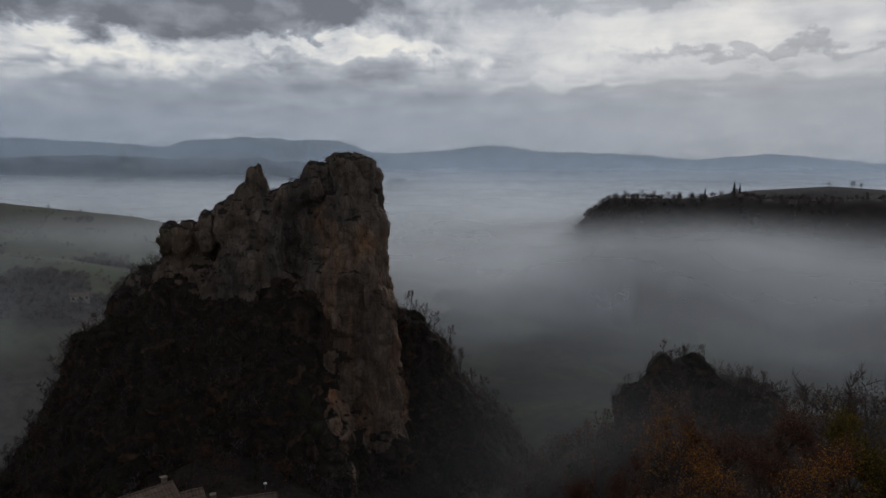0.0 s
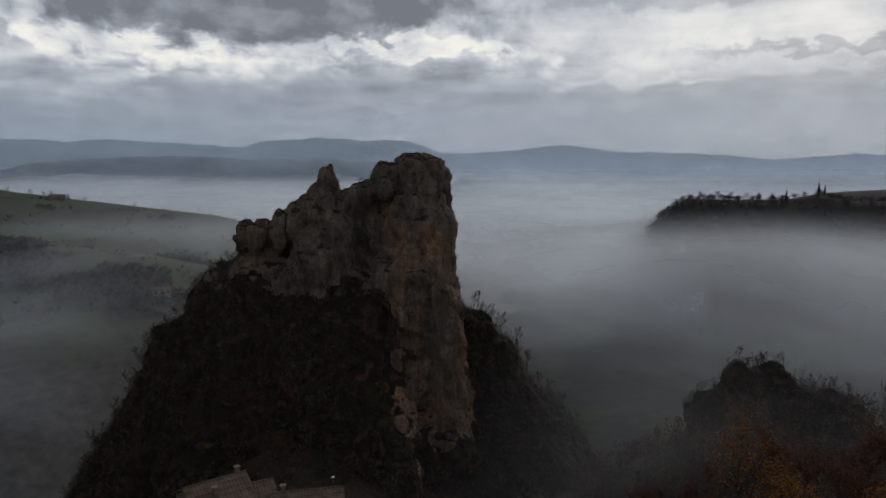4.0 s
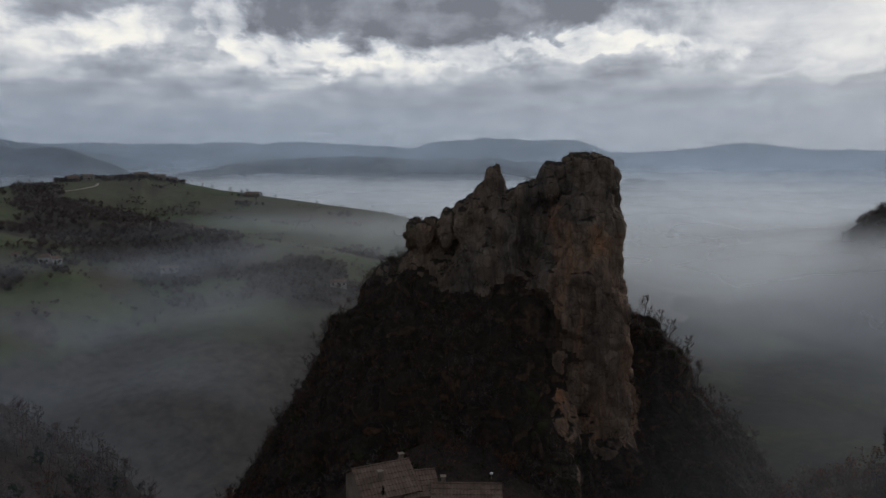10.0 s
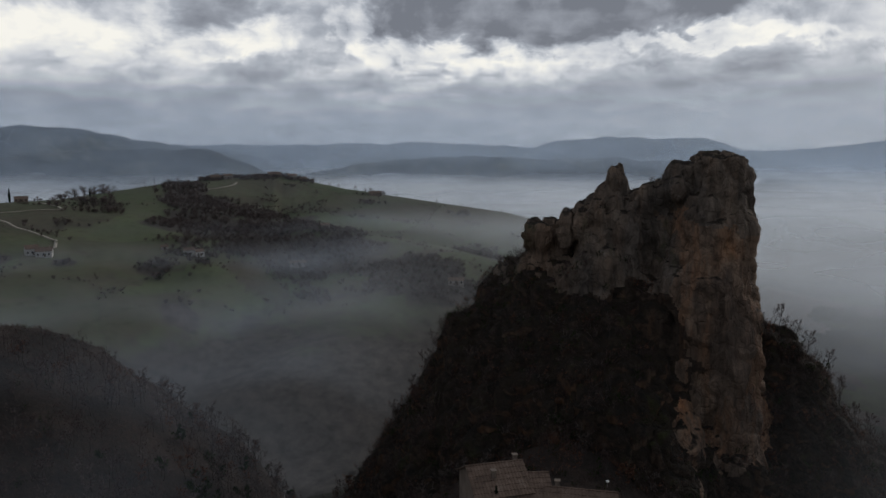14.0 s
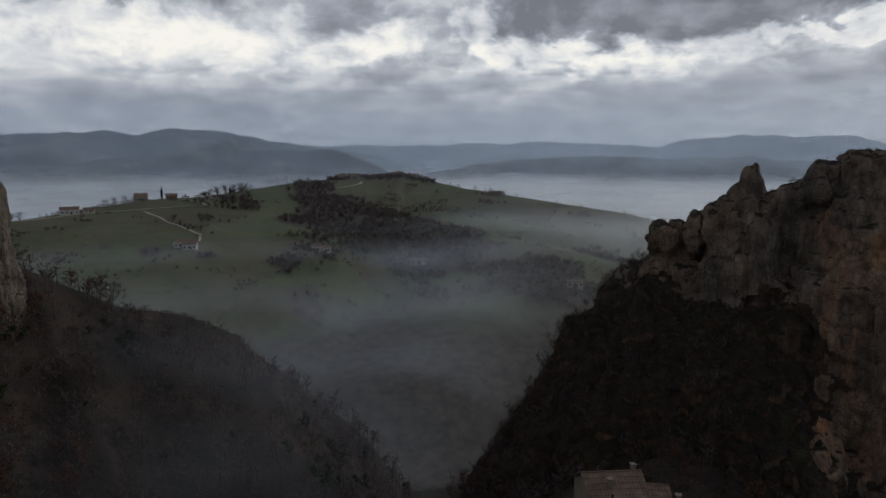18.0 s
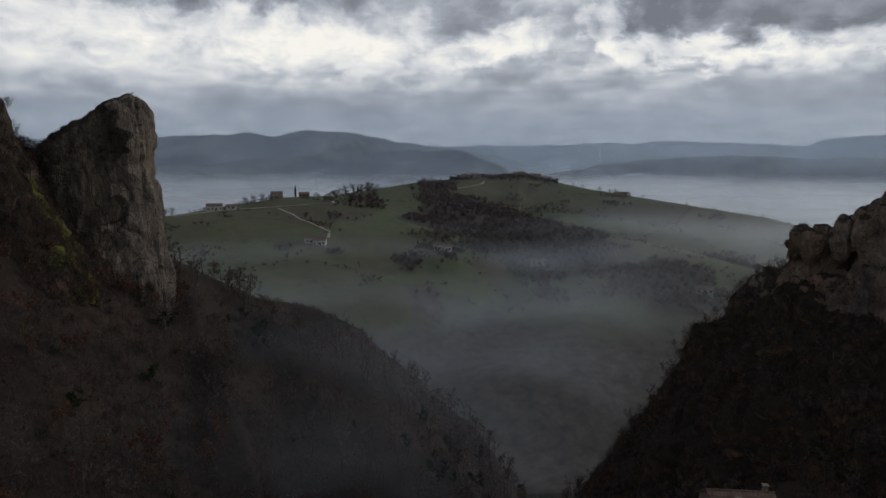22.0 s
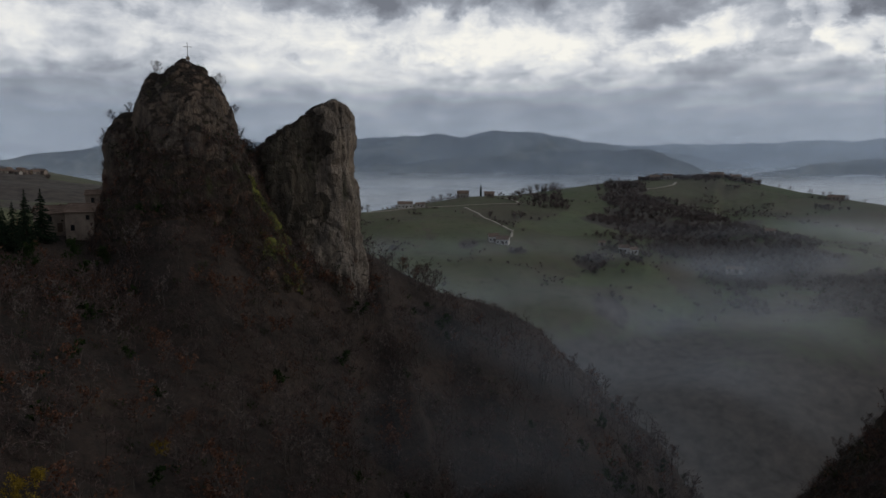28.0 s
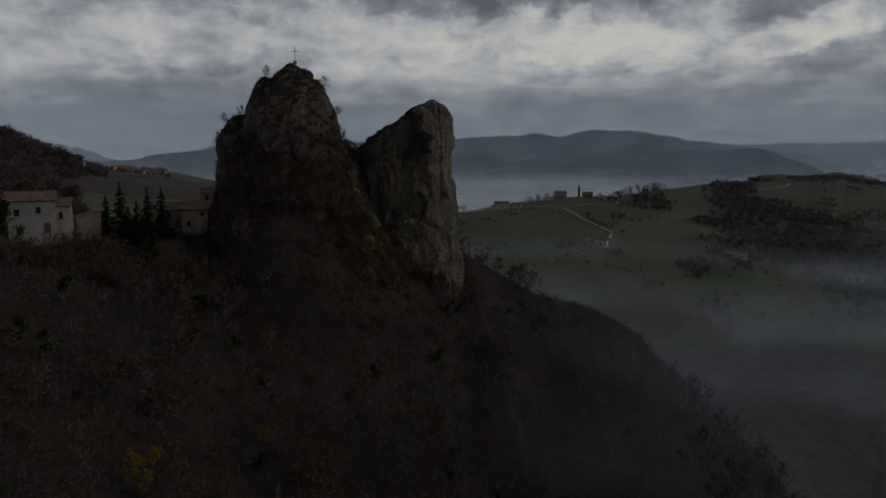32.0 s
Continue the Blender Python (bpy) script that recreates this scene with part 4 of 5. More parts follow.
def slivers(s, starts, ways, width, m):
    """Fine twigs: one slim triangle each."""
    n = len(starts)
    if not n:
        return
    side = np.cross(ways, np.random.normal(size=(n, 3)))
    side *= width / (np.linalg.norm(side, axis=1, keepdims=True) + 1e-9)
    v = np.stack([starts - side, starts + side, starts + ways], 1).reshape(-1, 3)
    s.put(v, np.arange(3 * n).reshape(-1, 3), m)


def leaves(s, places, size, m, flat=0.0):
    """Small curled leaves or leaf clusters, two triangles each."""
    n = len(places)
    a = np.random.normal(size=(n, 3))
    b = np.random.normal(size=(n, 3))
    a[:, 2] *= 1 - flat
    a /= np.linalg.norm(a, axis=1, keepdims=True)
    b = np.cross(a, b)
    b /= np.linalg.norm(b, axis=1, keepdims=True)
    k = size * np.random.uniform(0.6, 1.3, (n, 1))
    c = np.cross(a, b) * k * 0.25
    v = np.stack([places - a * k, places - b * k * 0.55 + c, places + a * k, places + b * k * 0.55 + c], 1).reshape(-1, 3)
    i = np.arange(n)[:, None] * 4
    s.put(v, np.concatenate([i + [0, 1, 2], i + [0, 2, 3]]), m)


def grow_tree(seed, height, spread, twigs=7, fine=0.035, twig_mat=TWIG_, leaf=None, leaf_n=0, leaf_size=0.2, stems=1, boughs=7, light=False):
    """A bare or leafy broad tree: (wood, crown) as triangle soups."""
    np.random.seed(seed)
    wood, crown = Soup(), Soup()
    tips = []
    for stem in range(stems):
        lean = np.array([*np.random.normal(0, 0.08 + 0.25 * (stems > 1), 2), 1.0])
        p, r = np.array([*np.random.normal(0, 0.12 * (stems - 1), 2), -0.4]), height * 0.022 / stems ** 0.5
        knots = 5
        for k in range(knots):
            q = p + (lean + np.array([*np.random.normal(0, 0.16, 2), 0])) * height * (0.17 if k < knots - 1 else 0.13)
            limb(wood, p, q, r, r * 0.78, 0, 5)
            if k >= (0 if stems > 1 else 1):
                for _ in range(max(2, boughs // 4 + (k > 2))):
                    ang = np.random.uniform(0, 2 * np.pi)
                    out = np.array([np.cos(ang) * spread, np.sin(ang) * spread, np.random.uniform(0.45, 1.0)])
                    ln = height * np.random.uniform(0.16, 0.30) * (1.15 - 0.12 * k)
                    a = q.copy()
                    b = a + out * ln * 0.55 + np.random.normal(0, 0.03, 3) * height
                    c = b + (out + [0, 0, 0.45] + np.random.normal(0, 0.25, 3)) * ln * 0.5
                    limb(wood, a, b, r * 0.5, r * 0.33, 0, 3)
                    limb(wood, b, c, r * 0.33, r * 0.15, 0, 3) if not light else slivers(crown, b[None], (c - b)[None], r * 0.3, twig_mat)
                    for base in (b, (b + c) / 2, c):
                        for _ in range(2):
                            w = out * np.random.uniform(0.2, 0.8) + np.random.normal(0, 0.55, 3) + [0, 0, 0.35]
                            e = base + w * ln * 0.42
                            limb(wood, base, e, r * 0.13, r * 0.05, 0, 3) if not light else slivers(crown, base[None], (e - base)[None], r * 0.12, twig_mat)
                            tips.append((base, e, ln))
            p, r = q, r * 0.72
        tips.append((p - [0, 0, 0.05 * height], p + [0, 0, 0.06 * height], height * 0.2))
    starts, ways = [], []
    for a, b, ln in tips:
        t = np.random.uniform(0.15, 1.0, (twigs, 1))
        starts.append(a + (b - a) * t)
        w = (b - a) / (np.linalg.norm(b - a) + 1e-9) * 0.5 + np.random.normal(0, 0.55, (twigs, 3)) + [0, 0, 0.25]
        ways.append(w * ln * np.random.uniform(0.2, 0.42, (twigs, 1)))
    starts, ways = np.concatenate(starts), np.concatenate(ways)
    slivers(crown, starts, ways, fine, twig_mat)
    if leaf is not None:
        pick = np.random.randint(0, len(starts), leaf_n)
        # leaves hang in uneven clusters
        keep = np.random.uniform(0, 1, len(starts))
        pick = pick[np.random.uniform(0, 1, leaf_n) < 0.35 + keep[pick]]
        leaves(crown, starts[pick] + ways[pick] * np.random.uniform(0.1, 1.4, (len(pick), 1)) + np.random.normal(0, 0.022 * height, (len(pick), 3)), leaf_size, leaf)
    return wood.done(), crown.done()


def grow_shrub(seed, height, mat, leaf=None, leaf_n=0, leaf_size=0.13, n=11):
    np.random.seed(seed)
    s = Soup()
    tilt = np.random.normal(0, 0.5, (n, 3))
    tilt[:, 2] = np.random.uniform(0.6, 1.1, n)
    base = np.random.normal(0, 0.18 * height, (n, 3)) * [1, 1, 0]
    slivers(s, base - [0, 0, 0.2], tilt * height * np.random.uniform(0.6, 1.0, (n, 1)), 0.03 * height ** 0.5, mat)
    t = np.random.uniform(0.3, 1.0, (n * 4, 1))
    k = np.random.randint(0, n, n * 4)
    st = base[k] + tilt[k] * height * 0.8 * t
    w = np.random.normal(0, 0.4, (n * 4, 3)) + tilt[k] * 0.5
    slivers(s, st, w * height * 0.45, 0.018 * height ** 0.5, mat)
    if leaf is not None:
        k = np.random.randint(0, len(st), leaf_n)
        leaves(s, st[k] + w[k] * height * 0.4 * np.random.uniform(0, 1, (leaf_n, 1)), leaf_size * height ** 0.5, leaf)
    return s.done()


def grow_spruce(seed, height, width):
    np.random.seed(seed)
    wood, crown = Soup(), Soup()
    limb(wood, np.array([0, 0, -0.4]), np.array([0, 0, height * 0.96]), height * 0.016, 0.02, 0, 5)
    tiers = 22
    for k in range(tiers):
        z = height * (0.08 + 0.9 * k / tiers)
        reach = width * (1 - k / tiers) ** 0.85 * np.random.uniform(0.8, 1.1)
        for _ in range(10):
            a = np.random.uniform(0, 2 * np.pi)
            ln = reach * np.random.uniform(0.65, 1.1)
            d = np.array([np.cos(a), np.sin(a), 0])
            side = np.array([-np.sin(a), np.cos(a), 0])
            p = np.array([0, 0, z + np.random.uniform(-0.3, 0.3)])
            n = 7
            t = np.linspace(0.12, 1, n)[:, None]
            spine = p + d * ln * t + np.array([0, 0, 1]) * (-0.30 * ln * t ** 1.4 + 0.10 * ln * t ** 4)
            for sgn in (-1, 1):
                slivers(crown, spine, (side * sgn * 0.30 * ln * (1.15 - t) + d * 0.18 * ln - np.array([0, 0, 0.10]) * ln) * np.random.uniform(0.7, 1.2, (n, 1)), 0.11, NEEDLE_)
            slivers(crown, spine, np.random.normal(0, 0.10, (n, 3)) * ln + d * 0.12 * ln - np.array([0, 0, 0.16]) * ln, 0.12, NEEDLE_)
    slivers(crown, np.repeat([[0, 0, height * 0.9]], 8, 0), np.random.normal(0, 0.1, (8, 3)) + [0, 0, height * 0.1], 0.06, NEEDLE_)
    return wood.done(), crown.done()


def grow_cypress(seed, height, width, mat=NEEDLE_):
    np.random.seed(seed)
    wood, crown = Soup(), Soup()
    limb(wood, np.array([0, 0, -0.4]), np.array([0, 0, height * 0.7]), width * 0.12, 0.03, 0, 5)
    n = 420
    z = np.random.uniform(0.03, 1, n)
    r = width * np.sin(np.clip(z, 0, 1) ** 0.6 * np.pi * 0.97) ** 0.7 * np.random.uniform(0.55, 1.05, n)
    a = np.random.uniform(0, 2 * np.pi, n)
    st = np.stack([np.cos(a) * r * 0.7, np.sin(a) * r * 0.7, z * height * 0.93], -1)
    slivers(crown, st, np.stack([np.cos(a) * r * 0.35, np.sin(a) * r * 0.35, np.random.uniform(0.08, 0.16, n) * height], -1), 0.035 * height, mat)
    return wood.done(), crown.done()


def soup_mesh(name, soup):
    v, f, m = soup
    used = np.unique(m)
    return mesh_from(name, v, f, [PLANT_MATS[k] for k in used], np.searchsorted(used, m), smooth=False)


def tree_thing(name, label, category, grown, spot, scale=1.0, turn=0.0, group=""):
    top = new(name)
    for part_name, soup in zip(("trunk", "crown"), grown):
        new(part_name, soup_mesh(part_name, soup)).parent = top
    top.matrix_basis = Matrix.Translation(spot) @ pose(0, 0, 0, 0, 0, turn) @ Matrix.Scale(scale, 4)
    return tagged(top, label, category, group)


def again(tree, spot, scale=1.0, turn=0.0, label=""):
    tree_scale = tree.scale[0]
    c = copy_thing(tree, Matrix.Translation(spot) @ pose(0, 0, 0, 0, 0, turn) @ Matrix.Scale(scale / tree_scale, 4))
    if label:
        c["label"] = label
    return c


def merged(name, label, soups, picks, spots, scales, seed):
    """Many plants nobody could count, as one mesh."""
    rng = np.random.default_rng(seed)
    out = Soup()
    for k, (v, f, m) in enumerate(soups):
        sel = np.nonzero(picks == k)[0]
        if not len(sel):
            continue
        a = rng.uniform(0, 2 * np.pi, len(sel))
        c, s = np.cos(a)[:, None], np.sin(a)[:, None]
        sc = scales[sel][:, None]
        x = (v[None, :, 0] * c - v[None, :, 1] * s) * sc + spots[sel, 0][:, None]
        y = (v[None, :, 0] * s + v[None, :, 1] * c) * sc + spots[sel, 1][:, None]
        z = v[None, :, 2] * sc + spots[sel, 2][:, None]
        faces = (f[None] + (np.arange(len(sel)) * len(v))[:, None, None]).reshape(-1, 3)
        out.v.append(np.stack([x, y, z], -1).reshape(-1, 3))
        out.f.append(faces + out.n)
        out.m.append(np.tile(m, len(sel)))
        out.n += len(sel) * len(v)
    return tagged(new(name, soup_mesh(name, out.done())), label, "trees", kind="stuff")


def joined(pair):
    (v, f, m), (w, g, k) = pair
    return np.concatenate([v, w]), np.concatenate([f, g + len(v)]), np.concatenate([m, k])


def land_z(x, y):
    return land(np.atleast_1d(np.asarray(x, float)), np.atleast_1d(np.asarray(y, float)))[0] + EYE


def on_land(az, d, sink=0.0):
    p = at(az, d)
    p.z = float(land_z(p.x, p.y)[0]) - sink
    return p


def rock_points(label):
    return ROCK_POINTS[label]


def local(co, az, dist):
    a, o = radians(az), at(az, dist)
    dx, dy = co[:, 0] - o.x, co[:, 1] - o.y
    return dx * math.cos(a) + dy * math.sin(a), -dx * math.sin(a) + dy * math.cos(a), co[:, 2] - EYE


TALL, CROSS, SLAB, CRAG = list(ROCK_POINTS)
rng = np.random.default_rng(4)

# --- woods
BARE = [joined(grow_tree(100 + i, 8.5, 0.95, twigs=4, fine=0.09, boughs=6, light=True)) for i in range(4)]
BARE += [joined(grow_tree(110 + i, 8.0, 0.95, twigs=4, fine=0.09, twig_mat=PALE_, boughs=6, light=True)) for i in range(2)]
BARE += [joined(grow_tree(120 + i, 6.0, 0.85, twigs=3, leaf=RUST_, leaf_n=170, leaf_size=0.30, boughs=6, light=True)) for i in range(2)]
BARE += [joined(grow_tree(130, 5.5, 0.8, twigs=2, leaf=IVY_, leaf_n=260, leaf_size=0.38, boughs=6, light=True))]
THIN = [joined(grow_tree(135 + i, 7, 0.8, twigs=2, fine=0.08, boughs=4, light=True)) for i in range(3)] + [joined(grow_tree(139, 6, 0.8, twigs=2, fine=0.07, leaf=RUST_, leaf_n=70, leaf_size=0.32, boughs=4, light=True))]
SHRUBS = [grow_shrub(140 + i, 2.4, TWIG_) for i in range(3)] + [grow_shrub(144, 2.0, PALE_)] + [grow_shrub(146 + i, 2.2, TWIG_, RUST_, 22) for i in range(2)] + [grow_shrub(149, 1.8, TWIG_, IVY_, 44, 0.15)]


def wood_spots(n, az0, az1, d0, d1, seed):
    r = np.random.default_rng(seed)
    a, d = np.radians(r.uniform(az0, az1, n)), np.sqrt(r.uniform(d0 * d0, d1 * d1, n))
    x, y = -np.sin(a) * d, np.cos(a) * d
    h, kind = land(x, y)
    return np.stack([x, y, h + EYE], -1), kind, np.degrees(a), d, r


def wood(name, label, n, az0, az1, d0, d1, seed, mix=None, size=1.0, clear=()):
    p, kind, a, d, r = wood_spots(n, az0, az1, d0, d1, seed)
    ok = (kind == 0) & (p[:, 2] - EYE > -135)
    ok &= ~((a > 53) & (a < 66) & (d > 208))          # the spur's bald crest
    for ca, cd, cr in clear:
        c = at(ca, cd)
        ok &= np.hypot(p[:, 0] - c.x, p[:, 1] - c.y) > cr
    p = p[ok]
    picks = r.choice(len(BARE), len(p), p=mix or [0.13, 0.13, 0.12, 0.12, 0.17, 0.15, 0.07, 0.06, 0.05])
    # kinds gather in groves
    grove = fbm(p[:, 0] / 25, p[:, 1] / 25, 0 * p[:, 0], 2, seed)
    picks = np.where((grove > 0.55) & (r.uniform(0, 1, len(p)) < 0.6), 6 + (r.uniform(0, 1, len(p)) < 0.5), picks)
    picks = np.where((grove < -0.75) & (r.uniform(0, 1, len(p)) < 0.6), 8, picks)
    merged(name, label, BARE, picks, p, size * r.uniform(0.55, 1.0, len(p)), seed + 1)


CLEAR = [(24, 101, 13), (18, 101, 11), (93.5, 176, 12), (104.4, 160, 12), (99, 175, 8)]
wood("woodland", "bare winter wood on a steep slope", 1950, 42, 112, 62, 250, 201, clear=CLEAR)
wood("woodland", "bare winter wood round the foot of the stack", 700, -12, 42, 70, 215, 202, clear=CLEAR, size=0.8)
wood("woodland", "bare brown wood below the autumn trees", 520, -42, -8, 62, 190, 203, size=0.85)


def brush(label, n, az0, az1, d0, d1, seed, size=1.0):
    p, kind, a, d, r = wood_spots(n, az0, az1, d0, d1, seed)
    ok = (kind == 0)
    for ca, cd, cr in CLEAR:
        c = at(ca, cd)
        ok &= np.hypot(p[:, 0] - c.x, p[:, 1] - c.y) > cr * 0.55
    p = p[ok]
    merged("undergrowth", label, SHRUBS, r.choice(len(SHRUBS), len(p)), p, size * r.uniform(0.4, 1.2, len(p)), seed)


brush("low brown brush on the neck below the stack", 1200, -12, 42, 72, 155, 211)
brush("low brown brush below the autumn trees", 1100, -42, -8, 58, 130, 212)
brush("low brown brush in the wood", 1500, 60, 112, 60, 200, 213)
brush("thin grass and low brush on the bald spur", 500, 46, 67, 206, 236, 215, 0.5)
brush("tall brown brush below the terrace houses", 420, 90, 112, 146, 166, 214, 1.7)


def dress(label, az, dist, keep, n, seed, size=1.0, soups=None, picks=None):
    """Scrub on the ledges and slopes of a stack."""
    co, no = rock_points(label)
    u, v, w = local(co, az, dist)
    ok = np.nonzero(keep(u, v, w, no[:, 2]))[0]
    r = np.random.default_rng(seed)
    sel = r.choice(ok, min(n, len(ok)), replace=False)
    soups = soups or SHRUBS
    merged("scrub", "leafless scrub and dry brush on rock ledges", soups, r.choice(len(soups), len(sel), p=picks), co[sel] - no[sel] * 0.15, size * r.uniform(0.45, 1.2, len(sel)), seed)


dress(TALL, 14, 150, lambda u, v, w, nz: (w < -19) & (nz > 0.10) & (v < 20) & ~((u > 4) & (u < 28) & (w > -53) & (v < 4)), 2200, 301, 1.0)
dress(TALL, 14, 150, lambda u, v, w, nz: (w < -28) & (nz > 0.25) & ((v > -4) | (u < 2)), 420, 302, 0.55, THIN)
dress(TALL, 14, 150, lambda u, v, w, nz: (w > -19) & (nz > 0.6), 60, 303, 0.35)
dress(CROSS, 80, 190, lambda u, v, w, nz: (w < 9) & (nz > 0.0) & (v < 8), 1900, 304, 1.1)
dress(CROSS, 80, 190, lambda u, v, w, nz: (w < 6) & (nz > 0.05) & (v < 8), 700, 305, 0.62, THIN)
dress(CROSS, 80, 190, lambda u, v, w, nz: (w > 8) & (nz > 0.35), 150, 306, 0.45)
dress(SLAB, 80, 190, lambda u, v, w, nz: (nz > 0.35), 130, 307, 0.4)
dress(SLAB, 80, 190, lambda u, v, w, nz: (w < -26) & (nz > -0.05) & (v < 4), 260, 308, 0.9)
dress(SLAB, 80, 190, lambda u, v, w, nz: (w < 8) & (u < 15.5) & (v < 2), 420, 311, 0.6, [SHRUBS[6], SHRUBS[0]], [0.6, 0.4])
dress(CROSS, 80, 190, lambda u, v, w, nz: (w < -6) & (w > -30) & (u > -3) & (v < 0), 60, 312, 0.5, [grow_shrub(150, 1.6, OLIVE_, OLIVE_, 40)])
dress(CRAG, -18.5, 118, lambda u, v, w, nz: (nz > 0.2), 500, 309, 0.6)
dress(CRAG, -18.5, 118, lambda u, v, w, nz: (nz > 0.15), 620, 310, 0.40, THIN)

# --- far woods: thin crowns, seen from half a kilometre
def grow_far(seed, height, mat, leaf=None):
    np.random.seed(seed)
    s = Soup()
    slivers(s, np.zeros((2, 3)), np.array([[0, 0, height * 0.8]] * 2), 0.16, BARK_)
    a, k = np.random.uniform(0, 2 * np.pi, 60), np.random.uniform(0.1, 0.85, 60)
    reach = height * 0.42 * np.sin(k * np.pi) ** 0.6 * np.random.uniform(0.5, 1.1, 60)
    slivers(s, np.stack([0.3 * reach * np.cos(a), 0.3 * reach * np.sin(a), k * height * 0.8], -1), np.stack([reach * np.cos(a), reach * np.sin(a), np.random.uniform(0.05, 0.3, 60) * height], -1), 0.26, mat)
    if leaf is not None:
        leaves(s, np.random.normal(0, 0.2, (26, 3)) * height + [0, 0, 0.5 * height], 0.9, leaf)
    return s.done()


FAR = [grow_far(400, 8, TWIG_), grow_far(401, 9, TWIG_), grow_far(402, 7, TWIG_, IVY_), grow_far(403, 8, PALE_)]


def far_wood(label, n, az0, az1, d0, d1, seed, test, size=1.0):
    p, kind, a, d, r = wood_spots(n, az0, az1, d0, d1, seed)
    p = p[test(a, d, kind, p[:, 2] - EYE, fbm(p[:, 0] / 60, p[:, 1] / 60, 0 * a, 3, seed), p[:, 0], p[:, 1])]
    merged("far_woodland", label, FAR, r.choice(4, len(p), p=[0.17, 0.15, 0.05, 0.63]), p, size * r.uniform(0.5, 1.15, len(p)), seed)


far_wood("dark bare copse on the flank of the meadow hill", 11000, 22, 66, 480, 970, 421, lambda a, d, k, z, g, x, y: (z > -118) & (cover_of(x, y) > 0.45 + 0.4 * g), 0.72)
far_wood("bare hedges between the fields of the meadow hill", 15000, 22, 80, 480, 1030, 422, lambda a, d, k, z, g, x, y: (z > -112) & (plot_of(x, y)[1] < 4.5) & (g > -0.15), 0.42)
far_wood("bare wood along the rim and flank of the plateau", 2400, -45, -9, 640, 860, 423, lambda a, d, k, z, g, x, y: (k == 0) & (z > -58) & ((g > -0.3) | (a > -17)), 0.8)
far_wood("dark wood on the hill behind the houses", 2400, 97, 112, 300, 720, 424, lambda a, d, k, z, g, x, y: (k == 0))
far_wood("bare trees and hedges round the hilltop houses", 420, 40.5, 49.5, 978, 1045, 425, lambda a, d, k, z, g, x, y: (g > 0.1), 0.8)
far_wood("bare trees and hedges round the manor", 420, 55, 67.5, 745, 885, 426, lambda a, d, k, z, g, x, y: (g > 0.15), 0.95)
far_wood("bare trees round the village", 90, 95.5, 101, 930, 1010, 427, lambda a, d, k, z, g, x, y: (g > -0.5), 0.7)


# ---------------------------------------------------------------- single trees
def tree_set(name, label, category, group, grown, spots):
    """One tree built with its parts, then copied; spots: place, scale, turn and its own label or ''."""
    first = None
    for spot, scale, turn, own in spots:
        if first is None:
            first = tree_thing(name, own or label, category, grown, spot, scale, turn, group)
        else:
            c = again(first, spot, scale, turn)
            c["label"] = own or label


def on_rock(label, az, dist, u, v, sink=0.3):
    """The top of a stack over the local place u, v."""
    co, no = rock_points(label)
    a, b, w = local(co, az, dist)
    near = np.hypot(a - u, b - v) < 0.75
    p = at(az, dist) + pose(0, 0, 0, 0, 0, az).to_3x3() @ Vector((u, v, 0))
    p.z = float(co[near, 2].max()) - sink if near.any() else float(land_z(p.x, p.y)[0])
    return p


TALL_AT, TWIN_AT = (TALL, 14, 150), (CROSS, 80, 190)
right_slope = [(29, 15, 0.8), (33, 16, 1.0), (36, 14, 0.7), (39, 17, 1.0), (43, 15, 0.9), (46, 16, 1.05), (49, 14, 0.9), (53, 16, 1.0), (56, 15, 0.9), (60, 14, 1.0)]
tree_set("bare_tree", "small leafless tree on the steep side of the stack", "tree", "bare trees on the stack", grow_tree(501, 5.6, 0.85, twigs=10, fine=0.03, boughs=8),
         [(on_rock(*TALL_AT, u, v), s, 37 * i, "") for i, (u, v, s) in enumerate(right_slope)])
left_slope = [(-27, 8, 0.75), (-30, 8, 0.55), (-46, 9, 0.9), (-48, 6, 0.8), (-52, 8, 0.9), (-56, 4, 0.9), (-43, 2, 0.6)]
tree_set("bare_tree", "thin leafless tree leaning off the rock edge", "tree", "bare trees on the stack", grow_tree(502, 5.4, 0.95, twigs=10, fine=0.03, stems=2, boughs=7),
         [(on_rock(*TALL_AT, u, v), s, 51 * i, "") for i, (u, v, s) in enumerate(left_slope)])
tree_set("bare_shrub", "leafless shrub growing on top of a rock", "shrub", "shrubs on the stacks", grow_tree(503, 3.2, 1.0, twigs=9, fine=0.022, stems=3, boughs=6),
         [(on_rock(*TALL_AT, 4.2, 8), 0.7, 0, ""), (on_rock(*TALL_AT, -25.5, 6), 0.7, 80, ""), (on_rock(*TWIN_AT, -26.5, 3), 1.1, 20, ""), (on_rock(*TWIN_AT, -11.2, 3), 1.2, 60, ""),
          (on_rock(*TWIN_AT, -34, 4), 1.0, 130, ""), (on_rock(*TWIN_AT, -8.0, 4), 0.9, 200, ""), (on_rock(*TWIN_AT, -5.5, 4), 0.8, 250, ""), (on_rock(*TWIN_AT, -38.5, 3), 0.9, 300, "")])
tree_set("autumn_tree", "autumn tree with sparse orange leaves", "tree", "autumn trees on the near slope", grow_tree(504, 13, 0.8, twigs=9, fine=0.03, leaf=ORANGE_, leaf_n=2900, leaf_size=0.115, boughs=12),
         [(on_land(-19.6, 74, 0.2), 1.02, 0, ""), (on_land(-24.0, 66, 0.2), 0.8, 120, ""), (on_land(-29.5, 64, 0.2), 0.85, 220, ""), (on_land(-16.8, 70, 0.2), 0.7, 260, "")])
